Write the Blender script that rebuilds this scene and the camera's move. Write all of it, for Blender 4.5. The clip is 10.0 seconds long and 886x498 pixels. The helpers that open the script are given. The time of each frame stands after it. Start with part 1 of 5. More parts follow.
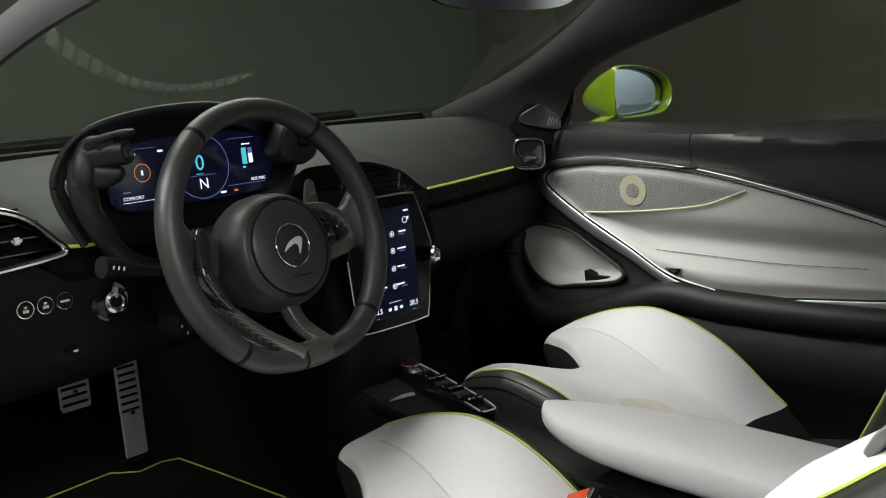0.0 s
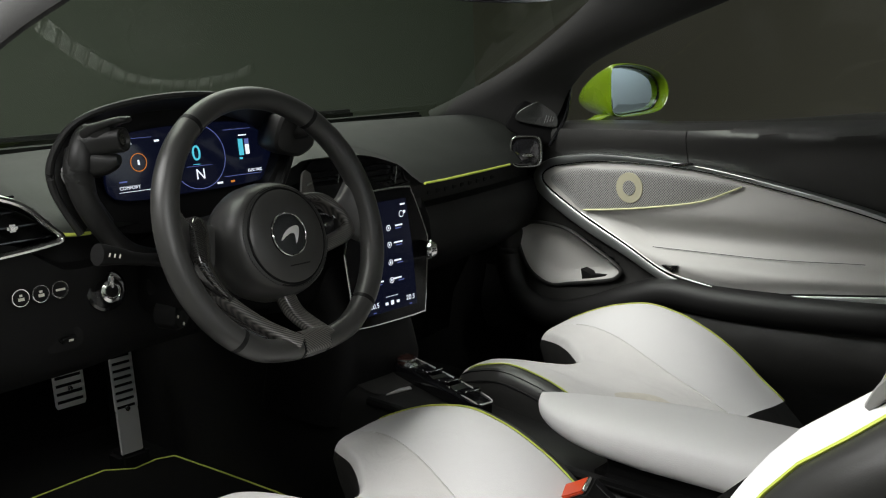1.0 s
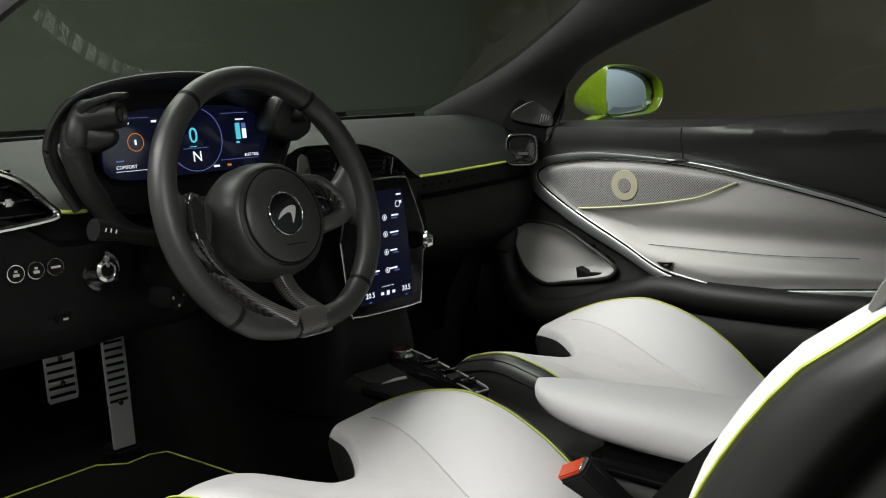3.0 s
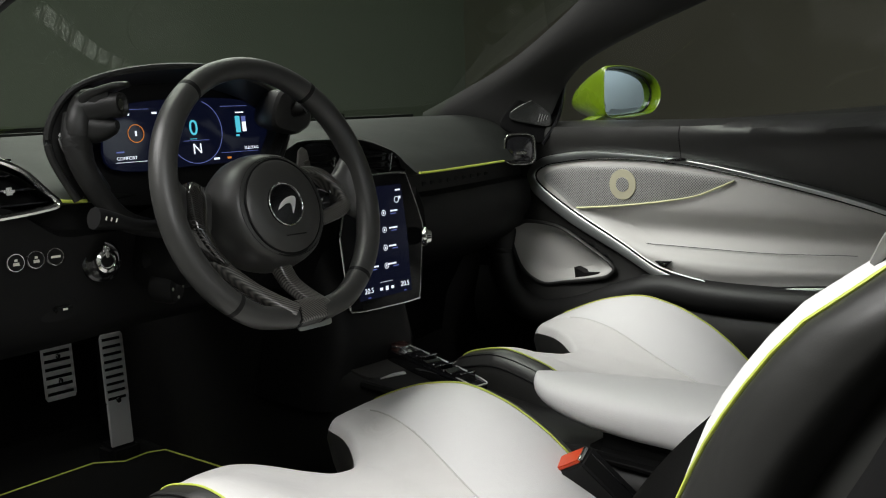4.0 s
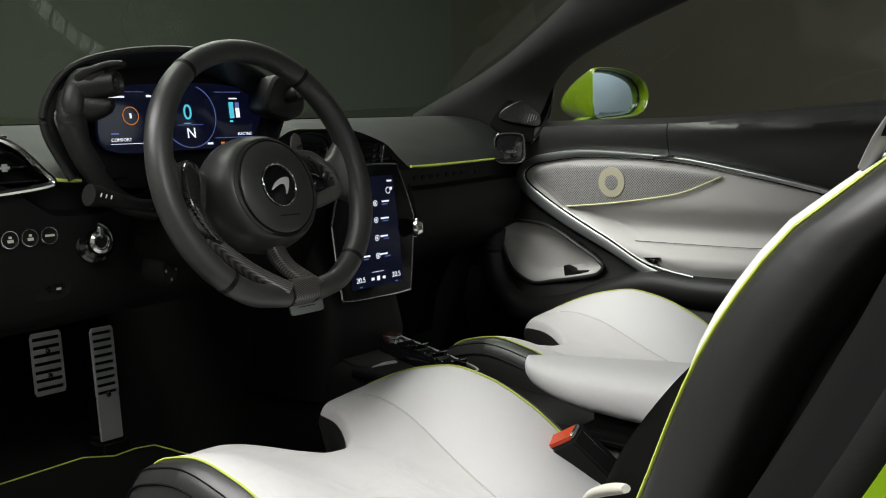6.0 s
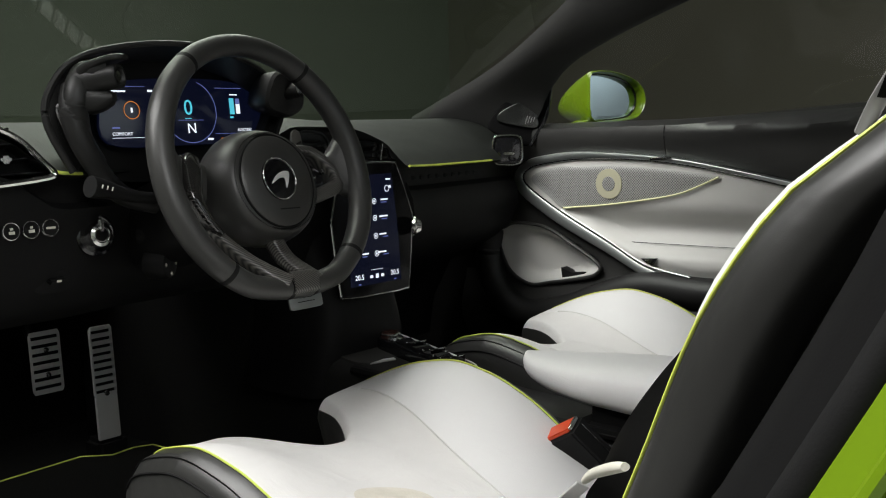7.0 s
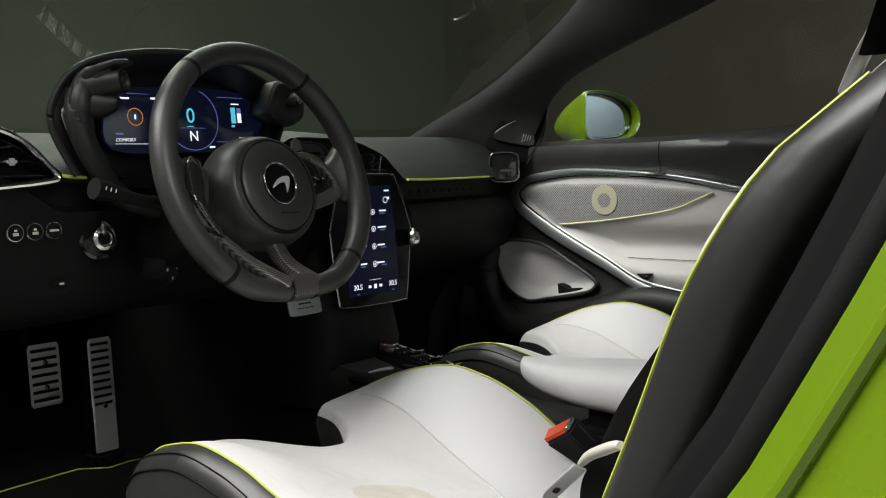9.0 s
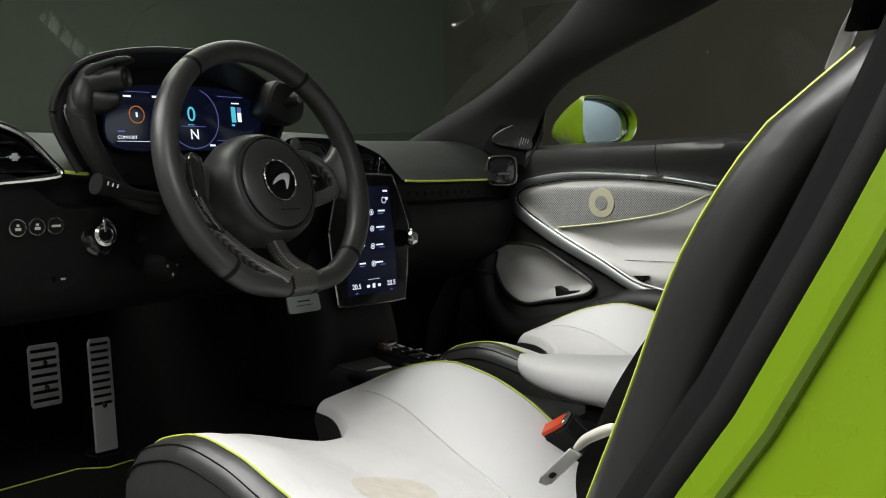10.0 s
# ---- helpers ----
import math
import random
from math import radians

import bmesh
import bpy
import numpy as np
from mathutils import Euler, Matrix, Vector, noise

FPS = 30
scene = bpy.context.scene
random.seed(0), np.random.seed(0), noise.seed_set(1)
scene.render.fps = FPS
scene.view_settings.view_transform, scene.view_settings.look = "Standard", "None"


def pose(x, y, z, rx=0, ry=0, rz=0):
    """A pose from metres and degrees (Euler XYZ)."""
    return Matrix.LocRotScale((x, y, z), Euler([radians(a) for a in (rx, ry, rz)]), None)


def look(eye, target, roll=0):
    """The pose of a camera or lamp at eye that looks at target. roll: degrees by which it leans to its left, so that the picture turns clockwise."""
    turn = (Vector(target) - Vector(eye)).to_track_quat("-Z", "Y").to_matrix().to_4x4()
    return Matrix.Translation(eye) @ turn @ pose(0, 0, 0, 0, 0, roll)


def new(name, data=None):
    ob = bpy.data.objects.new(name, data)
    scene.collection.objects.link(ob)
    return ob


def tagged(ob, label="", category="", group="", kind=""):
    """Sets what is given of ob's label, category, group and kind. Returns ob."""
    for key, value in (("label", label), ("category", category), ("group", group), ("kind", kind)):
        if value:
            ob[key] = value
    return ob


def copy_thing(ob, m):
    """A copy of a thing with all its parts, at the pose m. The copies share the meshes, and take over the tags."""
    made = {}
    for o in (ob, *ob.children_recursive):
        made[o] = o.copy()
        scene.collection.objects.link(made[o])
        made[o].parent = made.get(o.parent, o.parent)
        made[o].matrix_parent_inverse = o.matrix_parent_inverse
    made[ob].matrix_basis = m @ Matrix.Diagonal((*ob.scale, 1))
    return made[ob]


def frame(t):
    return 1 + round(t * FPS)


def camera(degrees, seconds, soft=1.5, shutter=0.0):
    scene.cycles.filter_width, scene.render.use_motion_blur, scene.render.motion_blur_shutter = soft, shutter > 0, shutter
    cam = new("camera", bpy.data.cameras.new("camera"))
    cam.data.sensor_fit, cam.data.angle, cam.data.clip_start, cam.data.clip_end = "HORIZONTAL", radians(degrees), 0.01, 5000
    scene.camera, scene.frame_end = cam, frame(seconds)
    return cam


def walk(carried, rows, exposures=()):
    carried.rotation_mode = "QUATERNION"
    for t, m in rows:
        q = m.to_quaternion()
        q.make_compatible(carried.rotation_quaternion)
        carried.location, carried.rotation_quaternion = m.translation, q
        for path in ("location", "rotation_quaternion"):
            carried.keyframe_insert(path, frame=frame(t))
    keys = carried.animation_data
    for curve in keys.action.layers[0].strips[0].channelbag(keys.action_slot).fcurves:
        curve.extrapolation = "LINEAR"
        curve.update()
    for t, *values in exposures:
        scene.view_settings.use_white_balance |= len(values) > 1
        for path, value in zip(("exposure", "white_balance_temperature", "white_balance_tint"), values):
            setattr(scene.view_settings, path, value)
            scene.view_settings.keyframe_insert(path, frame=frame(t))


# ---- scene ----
cam = camera(48.0, 10.0, soft=1.1)
PATH = [
    (0, (-1.212, -1.044, 0.741), (0.225, 0.29, 0.345), -2.2),
    (0.5, (-1.213, -1.044, 0.725), (0.228, 0.287, 0.341), -2.2),
    (1, (-1.216, -1.044, 0.713), (0.23, 0.286, 0.336), -2.1),
    (1.5, (-1.218, -1.045, 0.697), (0.23, 0.285, 0.332), -2.1),
    (2, (-1.222, -1.046, 0.684), (0.23, 0.283, 0.33), -2.0),
    (2.5, (-1.225, -1.045, 0.669), (0.233, 0.281, 0.327), -1.9),
    (4, (-1.237, -1.047, 0.626), (0.233, 0.274, 0.319), -1.7),
    (4.5, (-1.242, -1.047, 0.613), (0.234, 0.27, 0.318), -1.7),
    (5, (-1.246, -1.049, 0.597), (0.236, 0.265, 0.316), -1.6),
    (5.5, (-1.252, -1.052, 0.582), (0.236, 0.257, 0.312), -1.6),
    (7, (-1.269, -1.058, 0.544), (0.232, 0.244, 0.308), -1.4),
    (7.5, (-1.275, -1.061, 0.531), (0.228, 0.241, 0.315), -1.4),
    (8, (-1.28, -1.064, 0.522), (0.226, 0.237, 0.324), -1.4),
    (8.5, (-1.285, -1.068, 0.514), (0.224, 0.233, 0.332), -1.3),
    (9, (-1.289, -1.071, 0.504), (0.222, 0.228, 0.336), -1.3),
    (9.5, (-1.296, -1.076, 0.493), (0.218, 0.222, 0.336), -1.2),
    (10, (-1.301, -1.081, 0.483), (0.214, 0.216, 0.339), -1.2),
]
walk(cam, [(t, look(eye, target, roll)) for t, eye, target, roll in PATH], [(0.0, 0.0)])

# ---- world and light ----
world = bpy.data.worlds.new("studio_world")
world.use_nodes = True
world.node_tree.nodes["Background"].inputs[0].default_value = (0.9, 1.0, 0.86, 1)
world.node_tree.nodes["Background"].inputs[1].default_value = 0.06
scene.world = world


def softbox(name, eye, target, w, h, power, colour=(1, 0.992, 0.975)):
    lamp = bpy.data.lights.new(name, "AREA")
    lamp.shape, lamp.size, lamp.size_y, lamp.energy, lamp.color = "RECTANGLE", w, h, power, colour
    ob = new(name, lamp)
    ob.matrix_world = look(eye, target)
    return tagged(ob, "large white studio softbox hung over the car", "softbox", kind="structure")


softbox("softbox", (-1.9, 0.7, 3.2), (-0.3, -0.2, 0.2), 3.0, 2.4, 262)
softbox("softbox", (0.9, 2.6, 2.9), (0.2, 0.2, 0.4), 2.8, 1.6, 60)
softbox("softbox", (-1.9, -3.6, 2.7), (-0.3, 0.1, 0.4), 1.8, 1.4, 55)
# unseen light added so the rear wall looks pale in the door mirror
softbox("added_wall_wash", (0.4, -3.6, 3.6), (0.4, -6.0, 0.8), 5.0, 0.6, 190, (0.86, 0.97, 1.0))["label"] = "unseen long light added to brighten the rear wall the door mirror reflects"


# ---- materials ----
def material(name, colour, rough=0.5, metal=0.0, grain=0.0, scale=300.0, vary=0.12, vary_scale=9.0, coat=0.0, sheen=0.0, spec=0.5, leather=False, folds=0.0, fold_scale=13.0):
    m = bpy.data.materials.new(name)
    m.use_nodes = True
    nt = m.node_tree
    b = nt.nodes["Principled BSDF"]
    b.inputs["Roughness"].default_value = rough
    b.inputs["Metallic"].default_value = metal
    b.inputs["Coat Weight"].default_value = coat
    b.inputs["Coat Roughness"].default_value = 0.06
    b.inputs["Sheen Weight"].default_value = sheen
    b.inputs["Specular IOR Level"].default_value = spec
    co = nt.nodes.new("ShaderNodeTexCoord")
    big = nt.nodes.new("ShaderNodeTexNoise")
    big.inputs["Scale"].default_value = vary_scale
    big.inputs["Detail"].default_value = 6
    nt.links.new(co.outputs["Object"], big.inputs["Vector"])
    mix = nt.nodes.new("ShaderNodeMix")
    mix.data_type = "RGBA"
    mix.inputs["A"].default_value = (*[c * (1 - vary) for c in colour], 1)
    mix.inputs["B"].default_value = (*[min(1, c * (1 + vary)) for c in colour], 1)
    nt.links.new(big.outputs["Fac"], mix.inputs["Factor"])
    nt.links.new(mix.outputs["Result"], b.inputs["Base Color"])
    rr = nt.nodes.new("ShaderNodeMapRange")
    rr.inputs["To Min"].default_value, rr.inputs["To Max"].default_value = max(0.02, rough - 0.07), min(1, rough + 0.07)
    nt.links.new(big.outputs["Fac"], rr.inputs["Value"])
    nt.links.new(rr.outputs["Result"], b.inputs["Roughness"])
    if grain:
        fine = nt.nodes.new("ShaderNodeTexVoronoi" if leather else "ShaderNodeTexNoise")
        fine.inputs["Scale"].default_value = scale
        nt.links.new(co.outputs["Object"], fine.inputs["Vector"])
        bump = nt.nodes.new("ShaderNodeBump")
        bump.inputs["Strength"].default_value = grain
        bump.inputs["Distance"].default_value = 0.001
        nt.links.new(fine.outputs["Distance" if leather else "Fac"], bump.inputs["Height"])
        nt.links.new(bump.outputs["Normal"], b.inputs["Normal"])
        if folds:
            soft = nt.nodes.new("ShaderNodeTexNoise")
            soft.inputs["Scale"].default_value = fold_scale
            soft.inputs["Detail"].default_value = 3
            soft.inputs["Distortion"].default_value = 0.8
            nt.links.new(co.outputs["Object"], soft.inputs["Vector"])
            dent = nt.nodes.new("ShaderNodeBump")
            dent.inputs["Strength"].default_value = folds
            dent.inputs["Distance"].default_value = 0.01
            nt.links.new(soft.outputs["Fac"], dent.inputs["Height"])
            nt.links.new(dent.outputs["Normal"], bump.inputs["Normal"])
    return m


def glow(name, colour, strength):
    m = bpy.data.materials.new(name)
    m.use_nodes = True
    b = m.node_tree.nodes["Principled BSDF"]
    b.inputs["Base Color"].default_value = (0.01, 0.01, 0.012, 1)
    b.inputs["Roughness"].default_value = 0.12
    b.inputs["Emission Color"].default_value = (*colour, 1)
    b.inputs["Emission Strength"].default_value = strength
    return m


def pane(name, tint, gloss=1.0):
    m = bpy.data.materials.new(name)
    m.use_nodes = True
    nt = m.node_tree
    nt.nodes.clear()
    out = nt.nodes.new("ShaderNodeOutputMaterial")
    mix = nt.nodes.new("ShaderNodeMixShader")
    clear = nt.nodes.new("ShaderNodeBsdfTransparent")
    clear.inputs[0].default_value = (*tint, 1)
    shine = nt.nodes.new("ShaderNodeBsdfGlossy")
    shine.inputs["Roughness"].default_value = 0.02
    shine.inputs["Color"].default_value = (gloss, gloss, gloss, 1)
    mix.inputs[0].default_value = 0.14
    nt.links.new(clear.outputs[0], mix.inputs[1])
    nt.links.new(shine.outputs[0], mix.inputs[2])
    nt.links.new(mix.outputs[0], out.inputs[0])
    return m


def carbon(name="carbon_fibre", rough=0.34, coat=0.3, bright=1.0):
    m = material(name, (0.05, 0.05, 0.048), rough, coat=coat)
    nt = m.node_tree
    b = nt.nodes["Principled BSDF"]
    co = nt.nodes.new("ShaderNodeTexCoord")
    w = nt.nodes.new("ShaderNodeTexWave")
    w.wave_type, w.bands_direction = "BANDS", "DIAGONAL"
    w.inputs["Scale"].default_value = 130
    nt.links.new(co.outputs["Object"], w.inputs["Vector"])
    ramp = nt.nodes.new("ShaderNodeValToRGB")
    ramp.color_ramp.elements[0].color = (0.008, 0.008, 0.008, 1)
    ramp.color_ramp.elements[1].color = (0.115 * bright, 0.110 * bright, 0.100 * bright, 1)
    nt.links.new(w.outputs["Fac"], ramp.inputs["Fac"])
    nt.links.new(ramp.outputs["Color"], b.inputs["Base Color"])
    return m


def mesh_grille():
    m = material("speaker_mesh", (0.36, 0.36, 0.35), 0.45, metal=0.35)
    nt = m.node_tree
    b = nt.nodes["Principled BSDF"]
    co = nt.nodes.new("ShaderNodeTexCoord")
    v = nt.nodes.new("ShaderNodeTexVoronoi")
    v.inputs["Scale"].default_value = 230
    v.inputs["Randomness"].default_value = 0.0
    turn = nt.nodes.new("ShaderNodeMapping")
    turn.inputs["Rotation"].default_value = (radians(45), 0, 0)
    nt.links.new(co.outputs["Object"], turn.inputs["Vector"])
    nt.links.new(turn.outputs["Vector"], v.inputs["Vector"])
    ramp = nt.nodes.new("ShaderNodeValToRGB")
    ramp.color_ramp.elements[0].position, ramp.color_ramp.elements[0].color = 0.3, (0.15, 0.15, 0.145, 1)
    ramp.color_ramp.elements[1].position, ramp.color_ramp.elements[1].color = 0.5, (0.40, 0.40, 0.385, 1)
    nt.links.new(v.outputs["Distance"], ramp.inputs["Fac"])
    nt.links.new(ramp.outputs["Color"], b.inputs["Base Color"])
    return m


BLACK = material("black_leather", (0.024, 0.024, 0.0225), 0.37, grain=0.03, scale=900, leather=True, folds=0.25, fold_scale=9)
PAD = material("dash_leather", (0.011, 0.0125, 0.0105), 0.55, grain=0.12, scale=800, leather=True, spec=0.32)
HOOD = material("hood_leather", (0.013, 0.013, 0.0125), 0.48, grain=0.05, scale=900, leather=True, spec=0.35)
RIM = material("wheel_leather", (0.034, 0.034, 0.032), 0.38, grain=0.08, scale=1100, leather=True)
SUEDE = material("dark_suede", (0.017, 0.017, 0.0155), 0.97, grain=0.3, scale=500, sheen=0.08, vary=0.25, vary_scale=30)
DARK = material("black_plastic", (0.0055, 0.0055, 0.0055), 0.62, spec=0.18, grain=0.15, scale=700)
GLOSS = material("gloss_black", (0.008, 0.008, 0.009), 0.12, coat=0.5)
WHITE = material("white_leather", (0.64, 0.635, 0.63), 0.5, grain=0.14, scale=700, vary=0.03, leather=True, folds=0.12)
WSUEDE = material("white_suede", (0.60, 0.59, 0.575), 0.9, grain=0.25, scale=500, vary=0.11, vary_scale=11, sheen=0.1, folds=0.3, fold_scale=16)
GREY = material("light_grey_leather", (0.52, 0.515, 0.49), 0.55, grain=0.14, scale=700, vary=0.04, leather=True, folds=0.12)
CHROME = material("satin_chrome", (0.72, 0.72, 0.70), 0.18, metal=1.0, vary=0.03)
SATIN = material("satin_metal", (0.42, 0.44, 0.43), 0.42, metal=1.0, vary=0.03)
TRIM = material("matte_black_trim", (0.006, 0.006, 0.006), 0.9, spec=0.06, grain=0.05, scale=800, leather=True)
BEZEL = material("black_screen_bezel", (0.004, 0.004, 0.0045), 0.22, spec=0.12)
STEEL = material("dark_chrome", (0.36, 0.37, 0.36), 0.27, metal=1.0, vary=0.05)
ALLOY = material("brushed_aluminium", (0.78, 0.78, 0.76), 0.5, metal=0.7, grain=0.2, scale=400)
LIME = material("lime_piping", (0.50, 0.58, 0.09), 0.5, vary=0.05)
PAINT = material("lime_car_paint", (0.140, 0.235, 0.006), 0.28, coat=0.8, vary=0.03)
CARPET = material("black_carpet", (0.007, 0.007, 0.0066), 0.98, grain=0.8, scale=600, vary=0.3, vary_scale=60, spec=0.1)
RED = material("red_plastic", (0.55, 0.05, 0.008), 0.4)
CREAM = material("cream_plastic", (0.62, 0.60, 0.52), 0.45)
TUNNEL = material("tunnel_leather", (0.011, 0.011, 0.0105), 0.5, grain=0.05, scale=900, leather=True, folds=0.15, fold_scale=7, spec=0.3)
PLASTIC = material("grey_plastic", (0.22, 0.22, 0.215), 0.4)
CARBON = carbon()
LACQUER = carbon("lacquered_carbon_fibre", 0.1, 0.9, 0.3)
SMOKE = material("smoked_plastic", (0.016, 0.017, 0.016), 0.2, coat=0.25)
MESH = mesh_grille()
MIRROR = material("mirror_glass", (0.38, 0.45, 0.50), 0.03, metal=1.0, vary=0.0)
GLASS = pane("windscreen_glass", (0.88, 0.98, 0.84), 0.95)
PALE = material("pale_piping", (0.62, 0.64, 0.36), 0.5, vary=0.04)
REAR = material("pale_studio_wall", (0.62, 0.64, 0.64), 0.9, grain=0.1, scale=30, vary=0.04, vary_scale=0.8)
FRONT = material("green_grey_studio_wall", (0.118, 0.131, 0.102), 0.9, grain=0.1, scale=30, vary=0.05, vary_scale=0.8)
WALL = material("grey_studio_wall", (0.108, 0.106, 0.080), 0.9, grain=0.1, scale=30, vary=0.06, vary_scale=0.8)
FLOOR = material("dark_studio_floor", (0.16, 0.16, 0.15), 0.6, vary=0.1, vary_scale=2.0)
SCREEN = glow("screen_blue", (0.004, 0.006, 0.022), 0.45)
INK = glow("screen_white", (0.85, 0.9, 1.0), 1.1)
CYAN = glow("screen_cyan", (0.10, 0.62, 0.80), 0.9)
ORANGE = glow("screen_orange", (0.9, 0.30, 0.05), 0.6)
BLUE = glow("screen_line_blue", (0.16, 0.20, 0.55), 0.7)


# ---- building helpers ----
def part(name, bm, mat, parent=None, label="", smooth=True):
    me = bpy.data.meshes.new(name)
    bmesh.ops.recalc_face_normals(bm, faces=bm.faces[:])
    bm.to_mesh(me)
    bm.free()
    me.materials.append(mat)
    if smooth:
        me.shade_smooth()
        me.set_sharp_from_angle(angle=radians(40))
    ob = new(name, me)
    if parent:
        ob.parent = parent
    if label:
        ob["label"] = label
    return ob


def thing(name, label, category, group="", kind="", at=(0, 0, 0)):
    ob = new(name)
    ob.empty_display_size = 0.05
    ob.location = at
    return tagged(ob, label, category, group, kind)


def spline(pts, n=8, closed=False):
    """Catmull-Rom through pts."""
    p = [np.array(q, float) for q in pts]
    out, m = [], len(p)
    for i in range(m if closed else m - 1):
        a, b, c, d = (p[(i - 1) % m], p[i], p[(i + 1) % m], p[(i + 2) % m]) if closed else (p[max(i - 1, 0)], p[i], p[i + 1], p[min(i + 2, m - 1)])
        for k in range(n):
            t = k / n
            out.append(0.5 * (2 * b + (c - a) * t + (2 * a - 5 * b + 4 * c - d) * t * t + (3 * b - a - 3 * c + d) * t ** 3))
    if not closed:
        out.append(p[-1])
    return out


def loft(rings, closed=True, caps=True, loop=False):
    bm = bmesh.new()
    vs = [[bm.verts.new(tuple(v)) for v in r] for r in rings]
    n = len(vs[0])
    pairs = list(zip(vs, vs[1:])) + ([(vs[-1], vs[0])] if loop else [])
    for a, b in pairs:
        for i in range(n if closed else n - 1):
            j = (i + 1) % n
            bm.faces.new((a[i], a[j], b[j], b[i]))
    if caps and closed and not loop:
        bm.faces.new(vs[0][::-1])
        bm.faces.new(vs[-1])
    return bm


def tube(path, r, n=8, closed=False, flat=1.0, up=(0, 0, 1)):
    """A round (or flattened) bar along path; r may be a number or one per point."""
    p = [Vector(q) for q in path]
    m, rings = len(p), []
    for i, q in enumerate(p):
        t = (p[(i + 1) % m] - p[i - 1]) if closed else (p[min(i + 1, m - 1)] - p[max(i - 1, 0)])
        t.normalize()
        side = t.cross(Vector(up))
        side = side.normalized() if side.length > 1e-5 else Vector((1, 0, 0))
        top = side.cross(t).normalized()
        rr = r if isinstance(r, (int, float)) else r[i]
        rings.append([q + side * rr * math.cos(a) + top * rr * flat * math.sin(a) for a in [2 * math.pi * k / n for k in range(n)]])
    return loft(rings, loop=closed)


def plate(outline, frame_m, thick, bevel=0.0, segments=2):
    """A flat shape (2D outline) of some thickness, set at frame_m (its z is the face's way out)."""
    bm = bmesh.new()
    f = bm.faces.new([bm.verts.new((x, y, 0)) for x, y in outline])
    r = bmesh.ops.extrude_face_region(bm, geom=[f])
    bmesh.ops.translate(bm, verts=[v for v in r["geom"] if isinstance(v, bmesh.types.BMVert)], vec=(0, 0, -thick))
    if bevel:
        rim = [e for e in bm.edges if e.calc_face_angle(0) > 0.6 and abs(e.verts[0].co.z - e.verts[1].co.z) < 1e-6]
        bmesh.ops.bevel(bm, geom=rim, offset=bevel, segments=segments, affect="EDGES", profile=0.6)
    bm.transform(frame_m)
    return bm


def box(sx, sy, sz, m=Matrix(), bevel=0.003, seg=2):
    bm = bmesh.new()
    bmesh.ops.create_cube(bm, size=1)
    bm.transform(Matrix.Diagonal((sx, sy, sz, 1)))
    if bevel:
        bmesh.ops.bevel(bm, geom=bm.edges[:], offset=bevel, segments=seg, affect="EDGES")
    bm.transform(m)
    return bm


def turned(profile, m=Matrix(), n=32):
    """A body of revolution about z: profile rows (radius, z)."""
    rings = [[(max(r, 1e-4) * math.cos(2 * math.pi * k / n), max(r, 1e-4) * math.sin(2 * math.pi * k / n), z) for k in range(n)] for r, z in profile]
    bm = loft(rings)
    bm.transform(m)
    return bm


def superellipse(a, b, e=4, n=32, x0=0, y0=0):
    out = []
    for k in range(n):
        t = 2 * math.pi * k / n
        c, s = math.cos(t), math.sin(t)
        out.append((x0 + a * math.copysign(abs(c) ** (2 / e), c), y0 + b * math.copysign(abs(s) ** (2 / e), s)))
    return out


def axes(o, x, y):
    """A frame at o from its x and y ways."""
    x = Vector(x).normalized()
    z = x.cross(Vector(y)).normalized()
    y = z.cross(x)
    m = Matrix((x, y, z)).transposed().to_4x4()
    m.translation = o
    return m


def fill(outline3, depth, rings=10):
    """A dished panel inside a closed 3D outline; depth(point, inward 0..1) gives the shift along -x."""
    c = sum((np.array(p) for p in outline3), np.zeros(3)) / len(outline3)
    bm = bmesh.new()
    rows = []
    for k in range(rings):
        s = 1 - k / rings
        row = []
        for p in outline3:
            q = c + (np.array(p) - c) * s
            q[0] += depth(q, 1 - s)
            row.append(bm.verts.new(tuple(q)))
        rows.append(row)
    q = c.copy()
    q[0] += depth(c, 1)
    mid = bm.verts.new(tuple(q))
    n = len(outline3)
    for a, b in zip(rows, rows[1:]):
        for i in range(n):
            bm.faces.new((a[i], a[(i + 1) % n], b[(i + 1) % n], b[i]))
    for i in range(n):
        bm.faces.new((rows[-1][i], rows[-1][(i + 1) % n], mid))
    return bm


def stitches(path, step, size, mat, parent, lift=(0, 0, 0), angle=0.35):
    """A row of sewn stitches along path, in one mesh."""
    bm = bmesh.new()
    p = [Vector(q) + Vector(lift) for q in path]
    carry = 0.0
    for a, b in zip(p, p[1:]):
        d = b - a
        n = d.length
        if n < 1e-6:
            continue
        s = carry
        while s < n:
            m = Matrix.Translation(a + d * (s / n)) @ (Vector((1, 0, 0)).rotation_difference(d.normalized())).to_matrix().to_4x4() @ Matrix.Rotation(angle, 4, "Z")
            bmesh.ops.create_cube(bm, size=1, matrix=m @ Matrix.Diagonal((size, size * 0.32, size * 0.3, 1)))
            s += step
        carry = s - n
    return part("stitching", bm, mat, parent, smooth=False)


